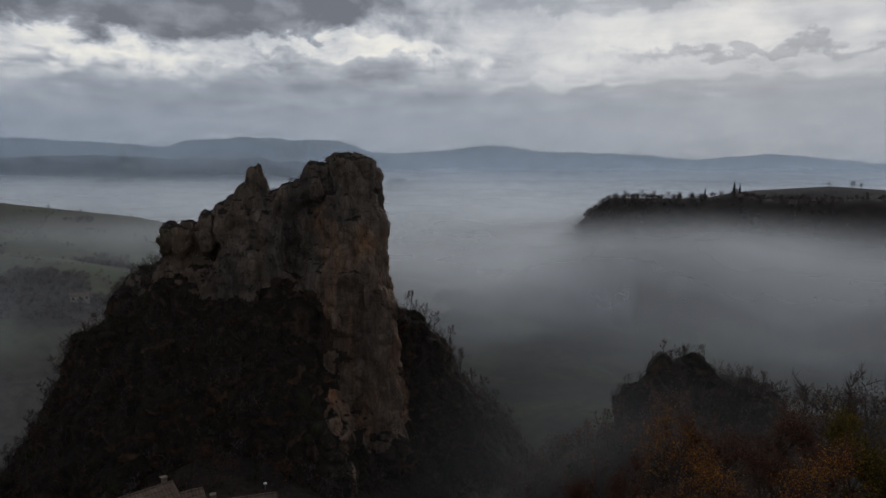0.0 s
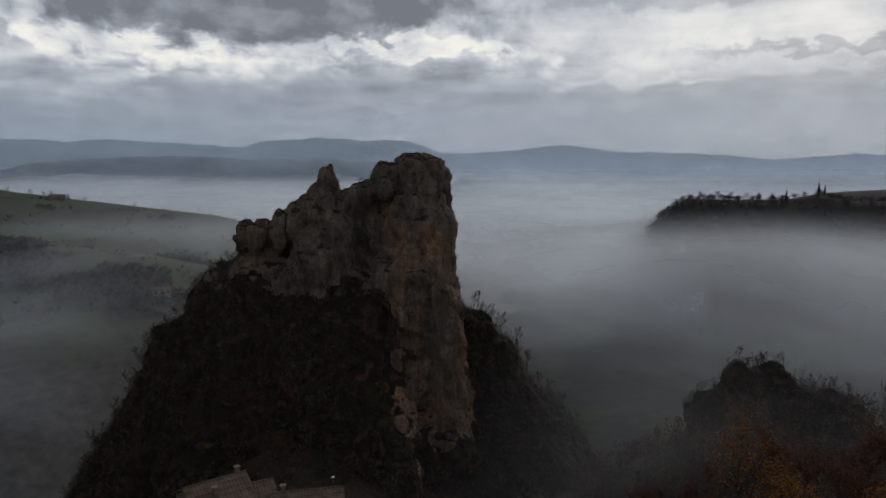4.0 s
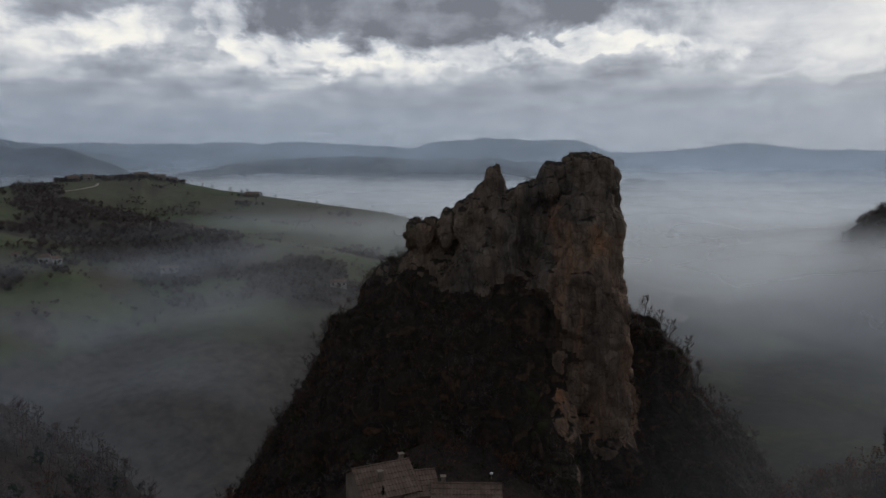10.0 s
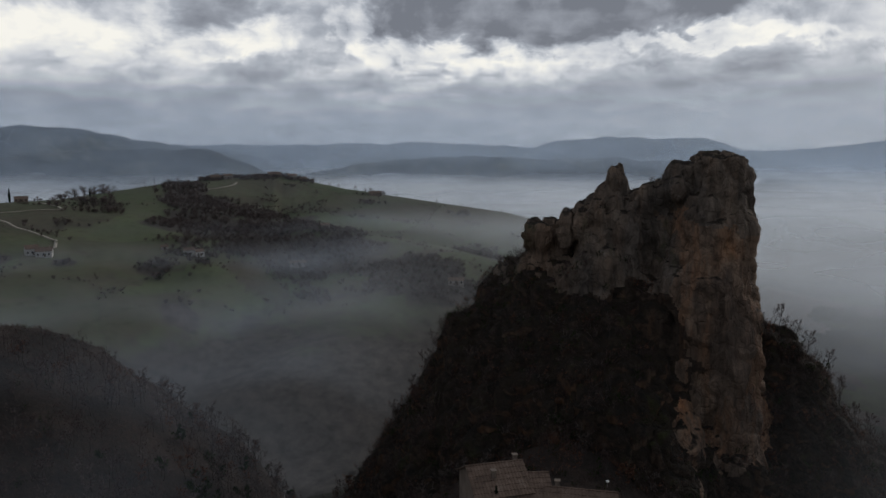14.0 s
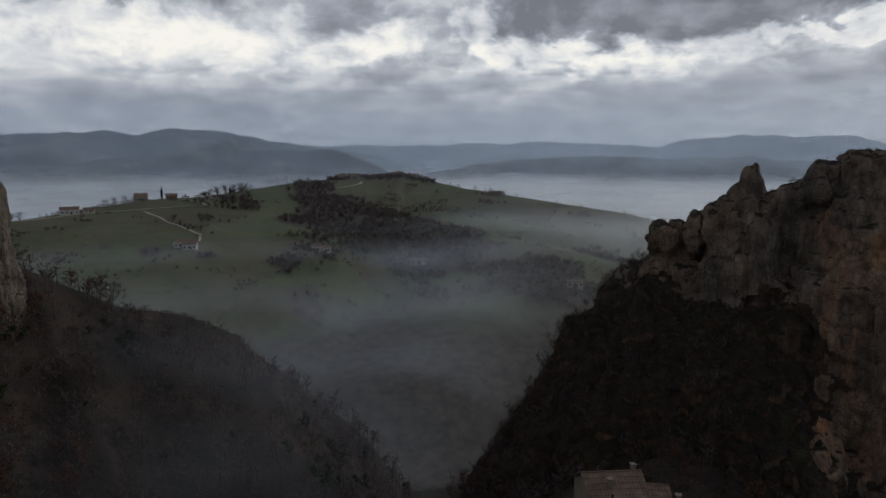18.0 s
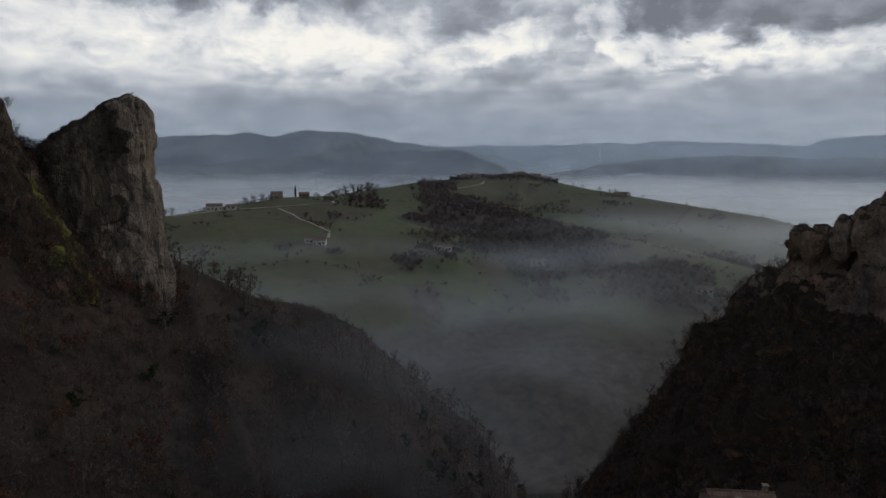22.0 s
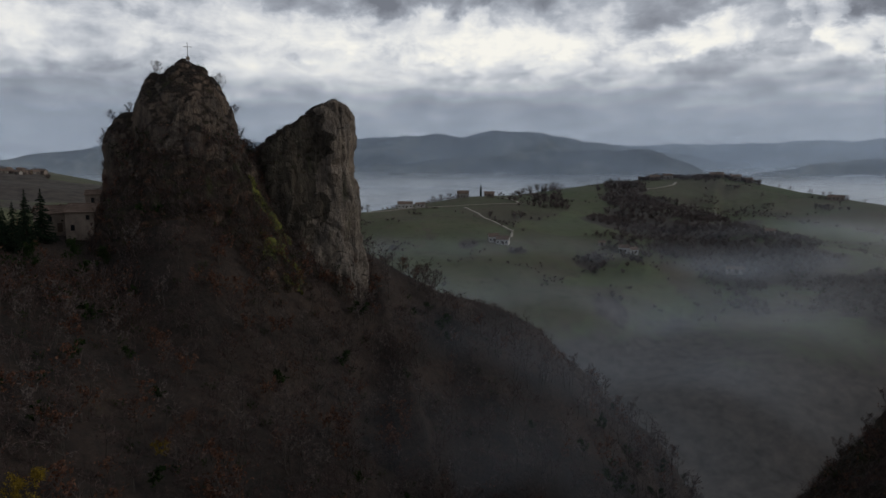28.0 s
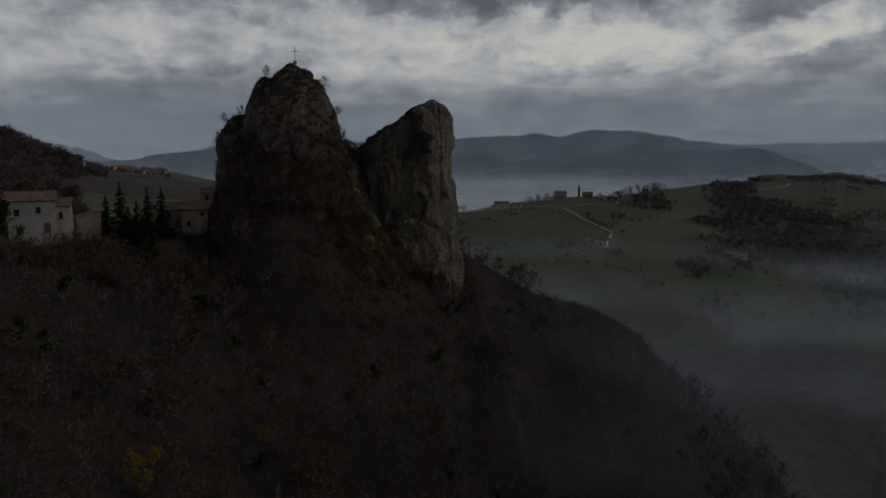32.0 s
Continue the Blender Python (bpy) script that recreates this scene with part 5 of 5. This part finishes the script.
tree_set("autumn_tree", "autumn tree with thin brown leaves", "tree", "autumn trees on the near slope", grow_tree(505, 12, 0.85, twigs=9, fine=0.03, leaf=RUST_, leaf_n=5000, leaf_size=0.115, boughs=12),
         [(on_land(-22.0, 80, 0.2), 0.85, 40, ""), (on_land(-27.5, 76, 0.2), 0.95, 200, ""), (on_land(-15.6, 78, 0.2), 0.75, 310, ""), (on_land(-29.5, 88, 0.2), 1.0, 20, ""), (on_land(-11.5, 88, 0.2), 0.7, 150, ""), (on_land(-20.5, 64, 0.2), 0.72, 10, ""), (on_land(-26.5, 68, 0.2), 0.85, 70, ""), (on_land(-31.0, 70, 0.2), 0.9, 130, ""), (on_land(-18.0, 62, 0.2), 0.6, 190, ""), (on_land(-23.0, 72, 0.2), 0.85, 250, ""), (on_land(-13.5, 74, 0.2), 0.6, 280, "")])
tree_set("autumn_tree", "broad tree with olive and amber leaves", "tree", "autumn trees on the near slope", grow_tree(506, 14, 0.8, twigs=8, fine=0.03, leaf=OLIVE_, leaf_n=6500, leaf_size=0.13, boughs=12),
         [(on_land(-32.6, 72, 0.2), 1.0, 0, ""), (on_land(-36.0, 70, 0.2), 1.05, 90, "")])
tree_set("bare_tree", "tall leafless tree behind the autumn trees", "tree", "bare trees on the near slope", grow_tree(507, 15, 0.75, twigs=18, fine=0.025, boughs=12),
         [(on_land(-32.4, 80, 0.2), 1.28, 0, ""), (on_land(-34.5, 84, 0.2), 1.15, 70, ""), (on_land(-8.5, 98, 0.2), 0.6, 30, ""), (on_land(-6.0, 104, 0.2), 0.55, 160, "")])
tree_set("yellow_tree", "small tree with bright yellow leaves", "tree", "yellow trees in the wood", grow_tree(508, 5.6, 1.35, twigs=7, fine=0.03, leaf=YELLOW_, leaf_n=2600, leaf_size=0.11, boughs=10),
         [(on_land(98.3, 78, 0.2), 1.0, 0, ""), (on_land(-14.8, 70, 0.2), 0.8, 60, ""), (on_land(89.2, 98, 0.2), 0.55, 100, "")])
tree_set("autumn_tree", "pale reddish tree with dry leaves", "tree", "reddish trees in the wood", grow_tree(509, 7, 0.85, twigs=9, fine=0.03, twig_mat=PALE_, leaf=RUST_, leaf_n=1500, leaf_size=0.11, boughs=10),
         [(on_land(103.0, 80, 0.2), 1.0, 0, ""), (on_land(106.7, 74, 0.2), 1.1, 90, ""), (on_land(19.6, 112, 0.2), 0.85, 30, "rusty tree standing behind the tiled houses"), (on_land(100.5, 82, 0.2), 0.8, 200, ""), (on_land(87, 104, 0.2), 0.8, 250, "")])
tree_set("evergreen_tree", "dark leafy evergreen in front of the plastered house", "tree", "evergreens by the houses", grow_tree(514, 9, 0.8, twigs=4, fine=0.05, leaf=IVY_, leaf_n=2600, leaf_size=0.22, boughs=10),
         [(on_land(106.3, 158, 0.3), 1.1, 0, ""), (on_land(107.6, 156, 0.3), 1.2, 80, ""), (on_land(94.6, 168, 0.3), 0.7, 150, ""), (on_land(92.6, 165, 0.3), 0.65, 210, ""), (on_land(97.0, 160, 0.3), 0.7, 300, "")])
spruce_spots = [(99.1, 176, 1.06), (100.1, 180, 0.88), (98.0, 172, 0.84), (97.2, 178, 0.98), (96.2, 180, 1.0), (98.6, 170, 0.72), (97.6, 168, 0.66), (103.0, 186, 0.9)]
tree_set("spruce_tree", "dark green spruce beside the stone houses", "tree", "spruces by the houses", grow_spruce(510, 13, 3.2), [(on_land(a, d, 0.3), s, 43 * i, "") for i, (a, d, s) in enumerate(spruce_spots)])
tree_set("spruce_tree", "small dark spruce in front of the tiled roof", "tree", "", grow_spruce(511, 6, 1.6), [(on_land(25.0, 93, 0.2), 0.95, 0, "")])
cypress = grow_cypress(512, 12, 1.1)
tree_set("cypress_tree", "slim black cypress on the skyline", "tree", "cypresses", cypress,
         [(on_land(62.3, 806, 0.3), 1.15, 0, ""), (on_land(-21.1, 770, 0.3), 0.85, 20, ""), (on_land(-23.2, 774, 0.3), 0.95, 40, ""), (on_land(-23.6, 776, 0.3), 0.85, 80, ""), (on_land(58.2, 852, 0.3), 0.7, 10, ""), (on_land(57.2, 860, 0.3), 0.8, 15, "")])
ridge_trees = [(72.4, 712, 0.8), (71.8, 708, 0.9), (66.2, 752, 1.0), (65.6, 758, 1.1), (65.0, 764, 1.1), (64.4, 772, 0.9), (60.6, 820, 0.6), (58.6, 846, 1.1), (58.1, 850, 1.3), (57.6, 856, 1.5), (57.0, 864, 1.3), (56.5, 870, 1.4), (56.0, 878, 1.2),
               (55.5, 886, 0.9), (51.6, 958, 0.9), (51.0, 964, 0.9), (48.8, 1000, 0.8), (48.2, 1006, 1.0), (47.6, 1010, 0.9), (44.0, 1036, 0.8), (43.4, 1038, 0.9), (42.6, 1036, 0.8), (41.6, 1030, 0.8), (39.2, 1010, 0.6), (38.4, 1002, 0.7),
               (37.0, 990, 0.8), (36.2, 976, 0.7), (35.8, 968, 0.9), (34.8, 958, 0.8), (33.6, 944, 0.6), (30.2, 900, 0.6), (24.7, 850, 0.5), (-15.0, 762, 0.9), (-16.2, 764, 1.0), (-17.2, 766, 0.9), (-18.4, 768, 0.8), (-19.3, 769, 0.8), (-20.2, 770, 0.7),
               (-26.5, 780, 0.6), (-31.0, 1205, 1.2), (-31.6, 1210, 1.0), (-29.6, 1200, 0.8), (-28.0, 782, 0.7), (-32.0, 782, 0.8)]
tree_set("bare_tree", "round bare tree standing on the skyline", "tree", "bare trees on the skyline", grow_tree(513, 9, 1.15, twigs=12, fine=0.09, twig_mat=PALE_, stems=2, boughs=8), [(on_land(a, d, 0.3), 0.95 * s, 61 * i, "") for i, (a, d, s) in enumerate(ridge_trees)])


# ---------------------------------------------------------------- buildings
def build_tiles(n):
    co = n.add("ShaderNodeTexCoord").outputs["Object"]
    xyz = n.add("ShaderNodeSeparateXYZ", {0: co})
    row = n.math("PINGPONG", n.math("MULTIPLY", xyz.outputs[0], 2.0), 0.5)
    a, b = n.noise(co, 0.7, 5, 0.65), n.noise(co, 6.0, 5, 0.7)
    col = n.ramp(n.math("ADD", n.math("MULTIPLY", a, 0.55), n.math("MULTIPLY", b, 0.45)), (0.35, (0.055, 0.038, 0.030)), (0.5, (0.105, 0.070, 0.052)), (0.65, (0.16, 0.12, 0.095)))
    return surface(n, col, 0.9, n.math("ADD", row, n.math("MULTIPLY", b, 0.4)), 0.8, 0.12, spec=0.2)


TILES = material("clay_tiles", build_tiles)
STONE = plain("stone_wall", (0.16, 0.125, 0.10), 0.45, 1.6, 0.92, 0.8)
PLASTER = plain("old_plaster", (0.16, 0.153, 0.145), 0.35, 0.8, 0.9, 0.3)
PATCHY = plain("patchy_plaster", (0.20, 0.178, 0.158), 0.55, 1.4, 0.92, 0.6)
LIMEWASH = plain("limewashed_stone", (0.30, 0.285, 0.265), 0.35, 1.0, 0.9, 0.4)
OCHRE = plain("ochre_plaster", (0.34, 0.22, 0.10), 0.25, 0.8, 0.9, 0.2)
GLASS = plain("dark_window", (0.012, 0.013, 0.015), 0.2, 2.0, 0.15, 0.0)
TIMBER = plain("weathered_wood", (0.06, 0.042, 0.030), 0.3, 3.0, 0.85)
IRON = plain("rusted_iron", (0.16, 0.15, 0.145), 0.3, 6.0, 0.6, 0.2, 0.6)
TRACK = plain("pale_gravel", (0.24, 0.215, 0.18), 0.3, 0.3, 0.95, 0.4)
SHEET = plain("white_sheet_metal", (0.55, 0.55, 0.55), 0.15, 3.0, 0.5, 0.1)


def box(bm, x, y, z, sx, sy, sz, bevel=0.0):
    made = bmesh.ops.create_cube(bm, size=1.0, matrix=Matrix.Translation((x, y, z)) @ Matrix.Diagonal((sx, sy, sz, 1)))
    if bevel:
        edges = list({e for v in made["verts"] for e in v.link_edges})
        bmesh.ops.bevel(bm, geom=edges, offset=bevel, segments=1, affect="EDGES", profile=0.5)


def boxed(name, mat, parent, *args, label="", bevel=0.0):
    bm = bmesh.new()
    box(bm, *args, bevel=bevel)
    return part(name, bm, mat, parent, label)


def house(name, label, spot, turn, length, depth, wall, rise, wall_mat, windows=(), doors=(), chimneys=((0.2, 0.25),), category="house", group="", eave=0.45, deep=1.5, single=False):
    """A gabled house. x runs along its ridge; windows: side (front, back, left, right), place along it, height, width, height of opening."""
    top = new(name)
    hx, hy = length / 2, depth / 2
    bm = bmesh.new()
    if single:
        outline = [(-hy, -deep), (hy, -deep), (hy, wall + rise), (-hy, wall)]
    else:
        outline = [(-hy, -deep), (hy, -deep), (hy, wall), (0, wall + rise), (-hy, wall)]
    a = [bm.verts.new((-hx, y, z)) for y, z in outline]
    b = [bm.verts.new((hx, y, z)) for y, z in outline]
    bm.faces.new(a[::-1])
    bm.faces.new(b)
    for i in range(len(a)):
        j = (i + 1) % len(a)
        bm.faces.new((a[i], a[j], b[j], b[i]))
    bmesh.ops.recalc_face_normals(bm, faces=bm.faces)
    part("wall", bm, wall_mat, top)
    slopes = [(-hy, wall, hy, wall + rise)] if single else [(-hy, wall, 0, wall + rise), (hy, wall, 0, wall + rise)]
    for y0, z0, y1, z1 in slopes:
        d = Vector((0, y1 - y0, z1 - z0)).normalized()
        up = Vector((0, -d.z, d.y))
        up = up if up.z > 0 else -up
        p, q = Vector((0, y0, z0)) - d * eave, Vector((0, y1, z1)) + (d * eave if single else Vector())
        bm = bmesh.new()
        n = max(2, int((q - p).length / 0.9))
        # courses of tiles, each lapping the next
        line = [p + up * 0.03]
        for i in range(n):
            line += [p.lerp(q, i / n) + up * 0.20, p.lerp(q, (i + 1) / n) + up * 0.14]
        line.append(q + up * 0.03)
        ends = [[bm.verts.new((sx, c.y, c.z)) for c in line] for sx in (-hx - eave, hx + eave)]
        bm.faces.new(ends[0])
        bm.faces.new(ends[1][::-1])
        for i in range(len(line)):
            j = (i + 1) % len(line)
            bm.faces.new((ends[0][i], ends[1][i], ends[1][j], ends[0][j]))
        bmesh.ops.recalc_face_normals(bm, faces=bm.faces)
        part("roof", bm, TILES, top, "weathered clay tiles")
    if not single:
        bm = bmesh.new()
        bmesh.ops.create_cone(bm, cap_ends=True, segments=8, radius1=0.16, radius2=0.16, depth=length + 2 * eave, matrix=Matrix.Translation((0, 0, wall + rise + 0.14)) @ pose(0, 0, 0, 0, 90, 0))
        part("ridge_tile", bm, TILES, top)
    for along, w in chimneys:
        x, y = along * length, w * depth
        z = wall + rise * (1 - abs(w) * 2) if not single else wall + rise * (w + 0.5)
        c = boxed("chimney", STONE, top, x, y, z + 0.35, 0.6, 0.6, 1.5, bevel=0.03)
        boxed("cap", STONE, c, x, y, z + 1.18, 0.85, 0.85, 0.14)
    for kind, openings in (("window", windows), ("door", doors)):
        for side, along, z, w, h in openings:
            front = side in ("front", "back")
            sign = -1 if side in ("front", "left") else 1
            x, y = (along * length, sign * hy) if front else (sign * hx, along * depth)
            sx, sy = (w, 0.12) if front else (0.12, w)
            fr = boxed(kind, TIMBER, top, x, y, z + h / 2, sx + 0.16 * front, sy + 0.16 * (not front), h + 0.16)
            boxed("pane" if kind == "window" else "leaf", GLASS if kind == "window" else TIMBER, fr, x + (0 if front else sign * 0.05), y + (sign * 0.05 if front else 0), z + h / 2, sx, sy, h)
            if kind == "window":
                boxed("sill", STONE, fr, x + (0 if front else sign * 0.1), y + (sign * 0.1 if front else 0), z - 0.12, sx + 0.3 * front, sy + 0.3 * (not front), 0.1)
    top.matrix_basis = Matrix.Translation(spot) @ pose(0, 0, 0, 0, 0, turn)
    return tagged(top, label, category, group)


def spot(az, d, z):
    return at(az, d, z)


# tiled houses on the neck below the tall stack
house("stone_house", "old stone house with a brown clay-tiled roof", spot(25.2, 97.5, -52.4), 44, 8.2, 9.5, 5.2, 2.6, STONE, [("front", -0.2, 2.6, 0.9, 1.2), ("front", 0.25, 2.6, 0.9, 1.2)], chimneys=((-0.1, -0.22), (0.42, 0.05)), group="tiled houses below the stack")
house("stone_house", "lower stone wing with a tiled roof", spot(22.0, 97.8, -52.4), 34, 4.6, 8, 4.6, 1.8, STONE, [("front", 0.0, 2.2, 0.9, 1.2)], chimneys=(), group="tiled houses below the stack")
house("stone_house", "long low stone house with mossy roof tiles", spot(17.6, 95.5, -53.2), 18, 9.6, 8, 4.4, 1.9, STONE, [("front", -0.3, 2.0, 0.9, 1.2), ("front", 0.2, 2.0, 0.9, 1.2)], chimneys=((-0.36, 0.04),), group="tiled houses below the stack")
dish = new("roof_cowl")
boxed("post", IRON, dish, 0, 0, 0.3, 0.06, 0.06, 0.9)
boxed("hood", SHEET, dish, 0, 0, 0.75, 0.42, 0.36, 0.26, bevel=0.05)
dish.matrix_basis = Matrix.Translation(spot(15.4, 97.2, -46.7))
tagged(dish, "small white metal cowl on a tiled roof", "cowl")

# stone houses on the terrace beside the cross stack
TERRACE = -16.2
house("stone_house", "stone house with two floors and a tiled roof", spot(93.4, 186, TERRACE), 72, 6.6, 6.4, 5.2, 1.7, STONE,
      [("front", -0.25, 0.8, 0.8, 1.3), ("front", 0.28, 3.4, 0.7, 1.0), ("left", -0.25, 3.4, 0.8, 1.1), ("left", 0.15, 3.4, 0.8, 1.1), ("left", 0.2, 0.9, 0.8, 1.1)], [("left", -0.2, 0, 1.0, 2.0)], group="stone houses on the terrace", chimneys=())
house("bell_tower", "small square stone tower with a tiled cap", spot(92.7, 192, TERRACE), 80, 3.4, 3.4, 9.0, 0.9, STONE, [("front", 0.0, 7.0, 0.7, 1.2), ("front", 0, 4.6, 0.6, 0.9), ("left", 0.0, 7.0, 0.7, 1.2)], chimneys=(), category="tower", eave=0.3)
house("stone_house", "plain stone house behind a small yard", spot(95.3, 194, TERRACE), 110, 8.5, 6, 4.6, 1.6, STONE, [("front", -0.25, 2.6, 0.8, 1.1), ("front", 0.2, 2.6, 0.8, 1.1)], [("front", 0.0, 0, 1.0, 2.1)], group="stone houses on the terrace")
house("plaster_house", "white-plastered house with an arched opening, half hidden by brush", spot(104.9, 171, -14.4), 103, 9.0, 7, 7.0, 1.6, PLASTER,
      [("front", 0.14, 4.3, 0.8, 1.2), ("front", -0.3, 3.8, 0.9, 1.3)], [("front", 0.3, 0, 1.1, 2.1)], group="stone houses on the terrace", chimneys=((0.1, 0.3),), deep=4.0)
house("plaster_house", "patched plaster wing with a low tiled roof", spot(102.9, 173, -14.8), 98, 3.0, 6, 6.0, 1.4, PATCHY, [("front", -0.1, 3.2, 0.5, 1.4)], group="stone houses on the terrace", chimneys=(), deep=4.0)
house("shed", "low shed with a sloping tiled roof", spot(101.4, 179, -14.6), 20, 4.5, 5, 2.6, 1.2, STONE, (), [("front", 0, 0, 1.2, 2.0)], chimneys=(), deep=4.0, category="shed", single=True)

# iron cross
cross_top = on_rock(*TWIN_AT, -19.0, 2, 0.2)
cross = new("summit_cross")
bm = bmesh.new()
box(bm, 0, 0, 0.25, 0.9, 0.9, 0.9, 0.08)
part("base", bm, STONE, cross, "rough stone base")
bm = bmesh.new()
box(bm, 0, 0, 2.2, 0.13, 0.13, 4.0, 0.015)
part("upright", bm, IRON, cross)
bm = bmesh.new()
box(bm, 0, 0, 3.2, 1.9, 0.12, 0.12, 0.015)
part("arm", bm, IRON, cross)
for x, z in ((-0.95, 3.2), (0.95, 3.2), (0, 4.2)):
    bm = bmesh.new()
    bmesh.ops.create_icosphere(bm, subdivisions=1, radius=0.12, matrix=Matrix.Translation((x, 0, z)))
    part("finial", bm, IRON, cross)
cross.matrix_basis = Matrix.Translation(cross_top) @ pose(0, 0, 0, 0, 0, 80)
tagged(cross, "tall thin iron cross on the rock summit", "cross")

# farms on the meadow hill
def farm(label, az, d, turn, length, depth, wall, rise, mat, wins=2, group="farmhouses on the meadow hill"):
    p = on_land(az, d)
    wall, rise = wall * 0.82, rise * 1.25
    windows = [("front", (i + 0.5) / wins - 0.5, z, 1.0, 1.4) for i in range(wins) for z in ((0.9, 3.3) if wall > 5 else (1.2,))]
    return house("farmhouse", label, p, turn, length, depth, wall, rise, mat, windows, [("front", 0.08, 0, 1.2, 2.2)], ((0.3, 0.1),), group=group, deep=3.0, eave=0.3)


farm("pale stone farmhouse beside the gravel track", 61.2, 596, 70, 9, 7, 5.5, 2.0, LIMEWASH, 3)
farm("pale plaster barn next to the farmhouse", 60.4, 592, 50, 11, 8, 5.0, 2.2, LIMEWASH, 3)
farm("white ruined farmhouse in the misty field", 50.4, 594, 40, 8, 7, 5.5, 1.6, LIMEWASH, 2)
farm("grey roofless barn by the ruined farmhouse", 49.7, 590, 75, 7, 6, 4.5, 1.5, LIMEWASH, 2)
farm("low shed near the ruined farmhouse", 52.2, 612, 50, 6, 5, 3.2, 1.0, PATCHY, 1)
farm("white villa with a low roof on the ridge", 68.7, 728, 70, 16, 10, 5.6, 1.8, LIMEWASH, 4)
farm("low white garage beside the villa", 67.4, 732, 70, 10, 7, 3.6, 1.2, LIMEWASH, 2)
farm("brick manor house beside a cypress", 63.8, 790, 66, 13, 10, 6.0, 2.4, PATCHY, 4)
farm("low house with a dark roof on the ridge", 61.6, 806, 62, 12, 9, 4.0, 1.8, STONE, 3)
farm("stone house among hedges on the hilltop", 48.2, 992, 50, 14, 9, 5.5, 2.0, STONE, 3)
farm("stone house among hedges on the hilltop", 47.2, 998, 45, 12, 9, 5.5, 2.0, PATCHY, 3)
farm("long house on the hilltop", 43.6, 1020, 40, 18, 10, 5.6, 2.0, STONE, 4)
farm("stone house on the hilltop", 42.2, 1022, 40, 13, 9, 5.6, 2.0, PATCHY, 3)
farm("stone house on the hilltop", 41.3, 1016, 38, 10, 8, 4.5, 1.8, STONE, 3)
farm("low stone house behind the crest", 35.4, 952, 35, 18, 10, 4.5, 1.8, STONE, 4)
farm("faint pale walls of a ruin in the mist", 41.9, 580, 45, 14, 7, 3.5, 1.2, PATCHY, 3)
farm("faint pale house in the mist", 28.6, 510, 30, 12, 7, 4.0, 1.4, PATCHY, 3)
farm("pale house beside a bend in the lane", 39.6, 690, 40, 9, 7, 4.0, 1.4, PATCHY, 2)
village = [(99.4, 960, OCHRE, 7), (99.0, 975, PATCHY, 9), (98.7, 950, PATCHY, 8), (98.3, 940, PATCHY, 8), (97.9, 955, STONE, 7), (97.5, 948, PATCHY, 9), (97.1, 960, STONE, 8), (96.7, 965, OCHRE, 7), (96.4, 965, PATCHY, 8), (98.0, 975, STONE, 7), (97.3, 980, PATCHY, 8), (95.9, 970, STONE, 8)]
for az, d, mat, length in village:
    farm("village house with ochre walls" if mat == OCHRE else "grey village house with a tiled roof", az, d, az + 50 * math.sin(az * 7), length, 6, 3.6, 1.6, mat, 3, "village houses on the far hill")


# tracks over the meadows
def track(label, nodes, width):
    pts = []
    for (a0, d0), (a1, d1) in zip(nodes, nodes[1:]):
        pts += [at(a0 + (a1 - a0) * k / 12, d0 + (d1 - d0) * k / 12) for k in range(12)]
    pts.append(at(*nodes[-1]))
    v = []
    for i, p in enumerate(pts):
        d = (pts[min(i + 1, len(pts) - 1)] - pts[max(i - 1, 0)]).normalized()
        n = Vector((-d.y, d.x, 0)) * width / 2
        v += [p + n, p - n]
    xy = np.array([(q.x, q.y) for q in v])
    z = land_z(xy[:, 0], xy[:, 1]) + 0.35
    z = np.repeat(z.reshape(-1, 2).max(1), 2)
    faces = [(2 * i, 2 * i + 1, 2 * i + 3, 2 * i + 2) for i in range(len(pts) - 1)]
    me = mesh_from("road", np.column_stack([xy, z]), faces, [TRACK])
    ob = tagged(new("road", me), label, "track", kind="structure")
    m = ob.modifiers.new("thick", "SOLIDIFY")
    m.thickness, m.offset = 0.5, -1


track("pale gravel track down to the farm", [(63.7, 725), (62.3, 688), (60.6, 656), (59.6, 628), (59.7, 612), (60.2, 603)], 2.4)
track("gravel lane along the meadow ridge", [(71.9, 700), (68.2, 722), (64.1, 734), (59.0, 754), (59.4, 770), (60.6, 790)], 2.6)
track("pale gravel lane over the hilltop", [(49.6, 900), (49.1, 906), (47.5, 932), (46.8, 950), (46.6, 966)], 3.4)

# wooden poles on the hill's skyline
pole = new("utility_pole")
boxed("post", TIMBER, pole, 0, 0, 5.5, 0.35, 0.35, 11.5)
boxed("crossarm", TIMBER, pole, 0, 0, 10.3, 1.8, 0.2, 0.2)
pole.matrix_basis = Matrix.Translation(on_land(52.7, 935)) @ pose(0, 0, 0, 0, 0, 50)
tagged(pole, "dark wooden utility pole on the ridge", "pole", "poles on the ridge")
copy_thing(pole, Matrix.Translation(on_land(53.4, 925)) @ pose(0, 0, 0, 0, 0, 50))
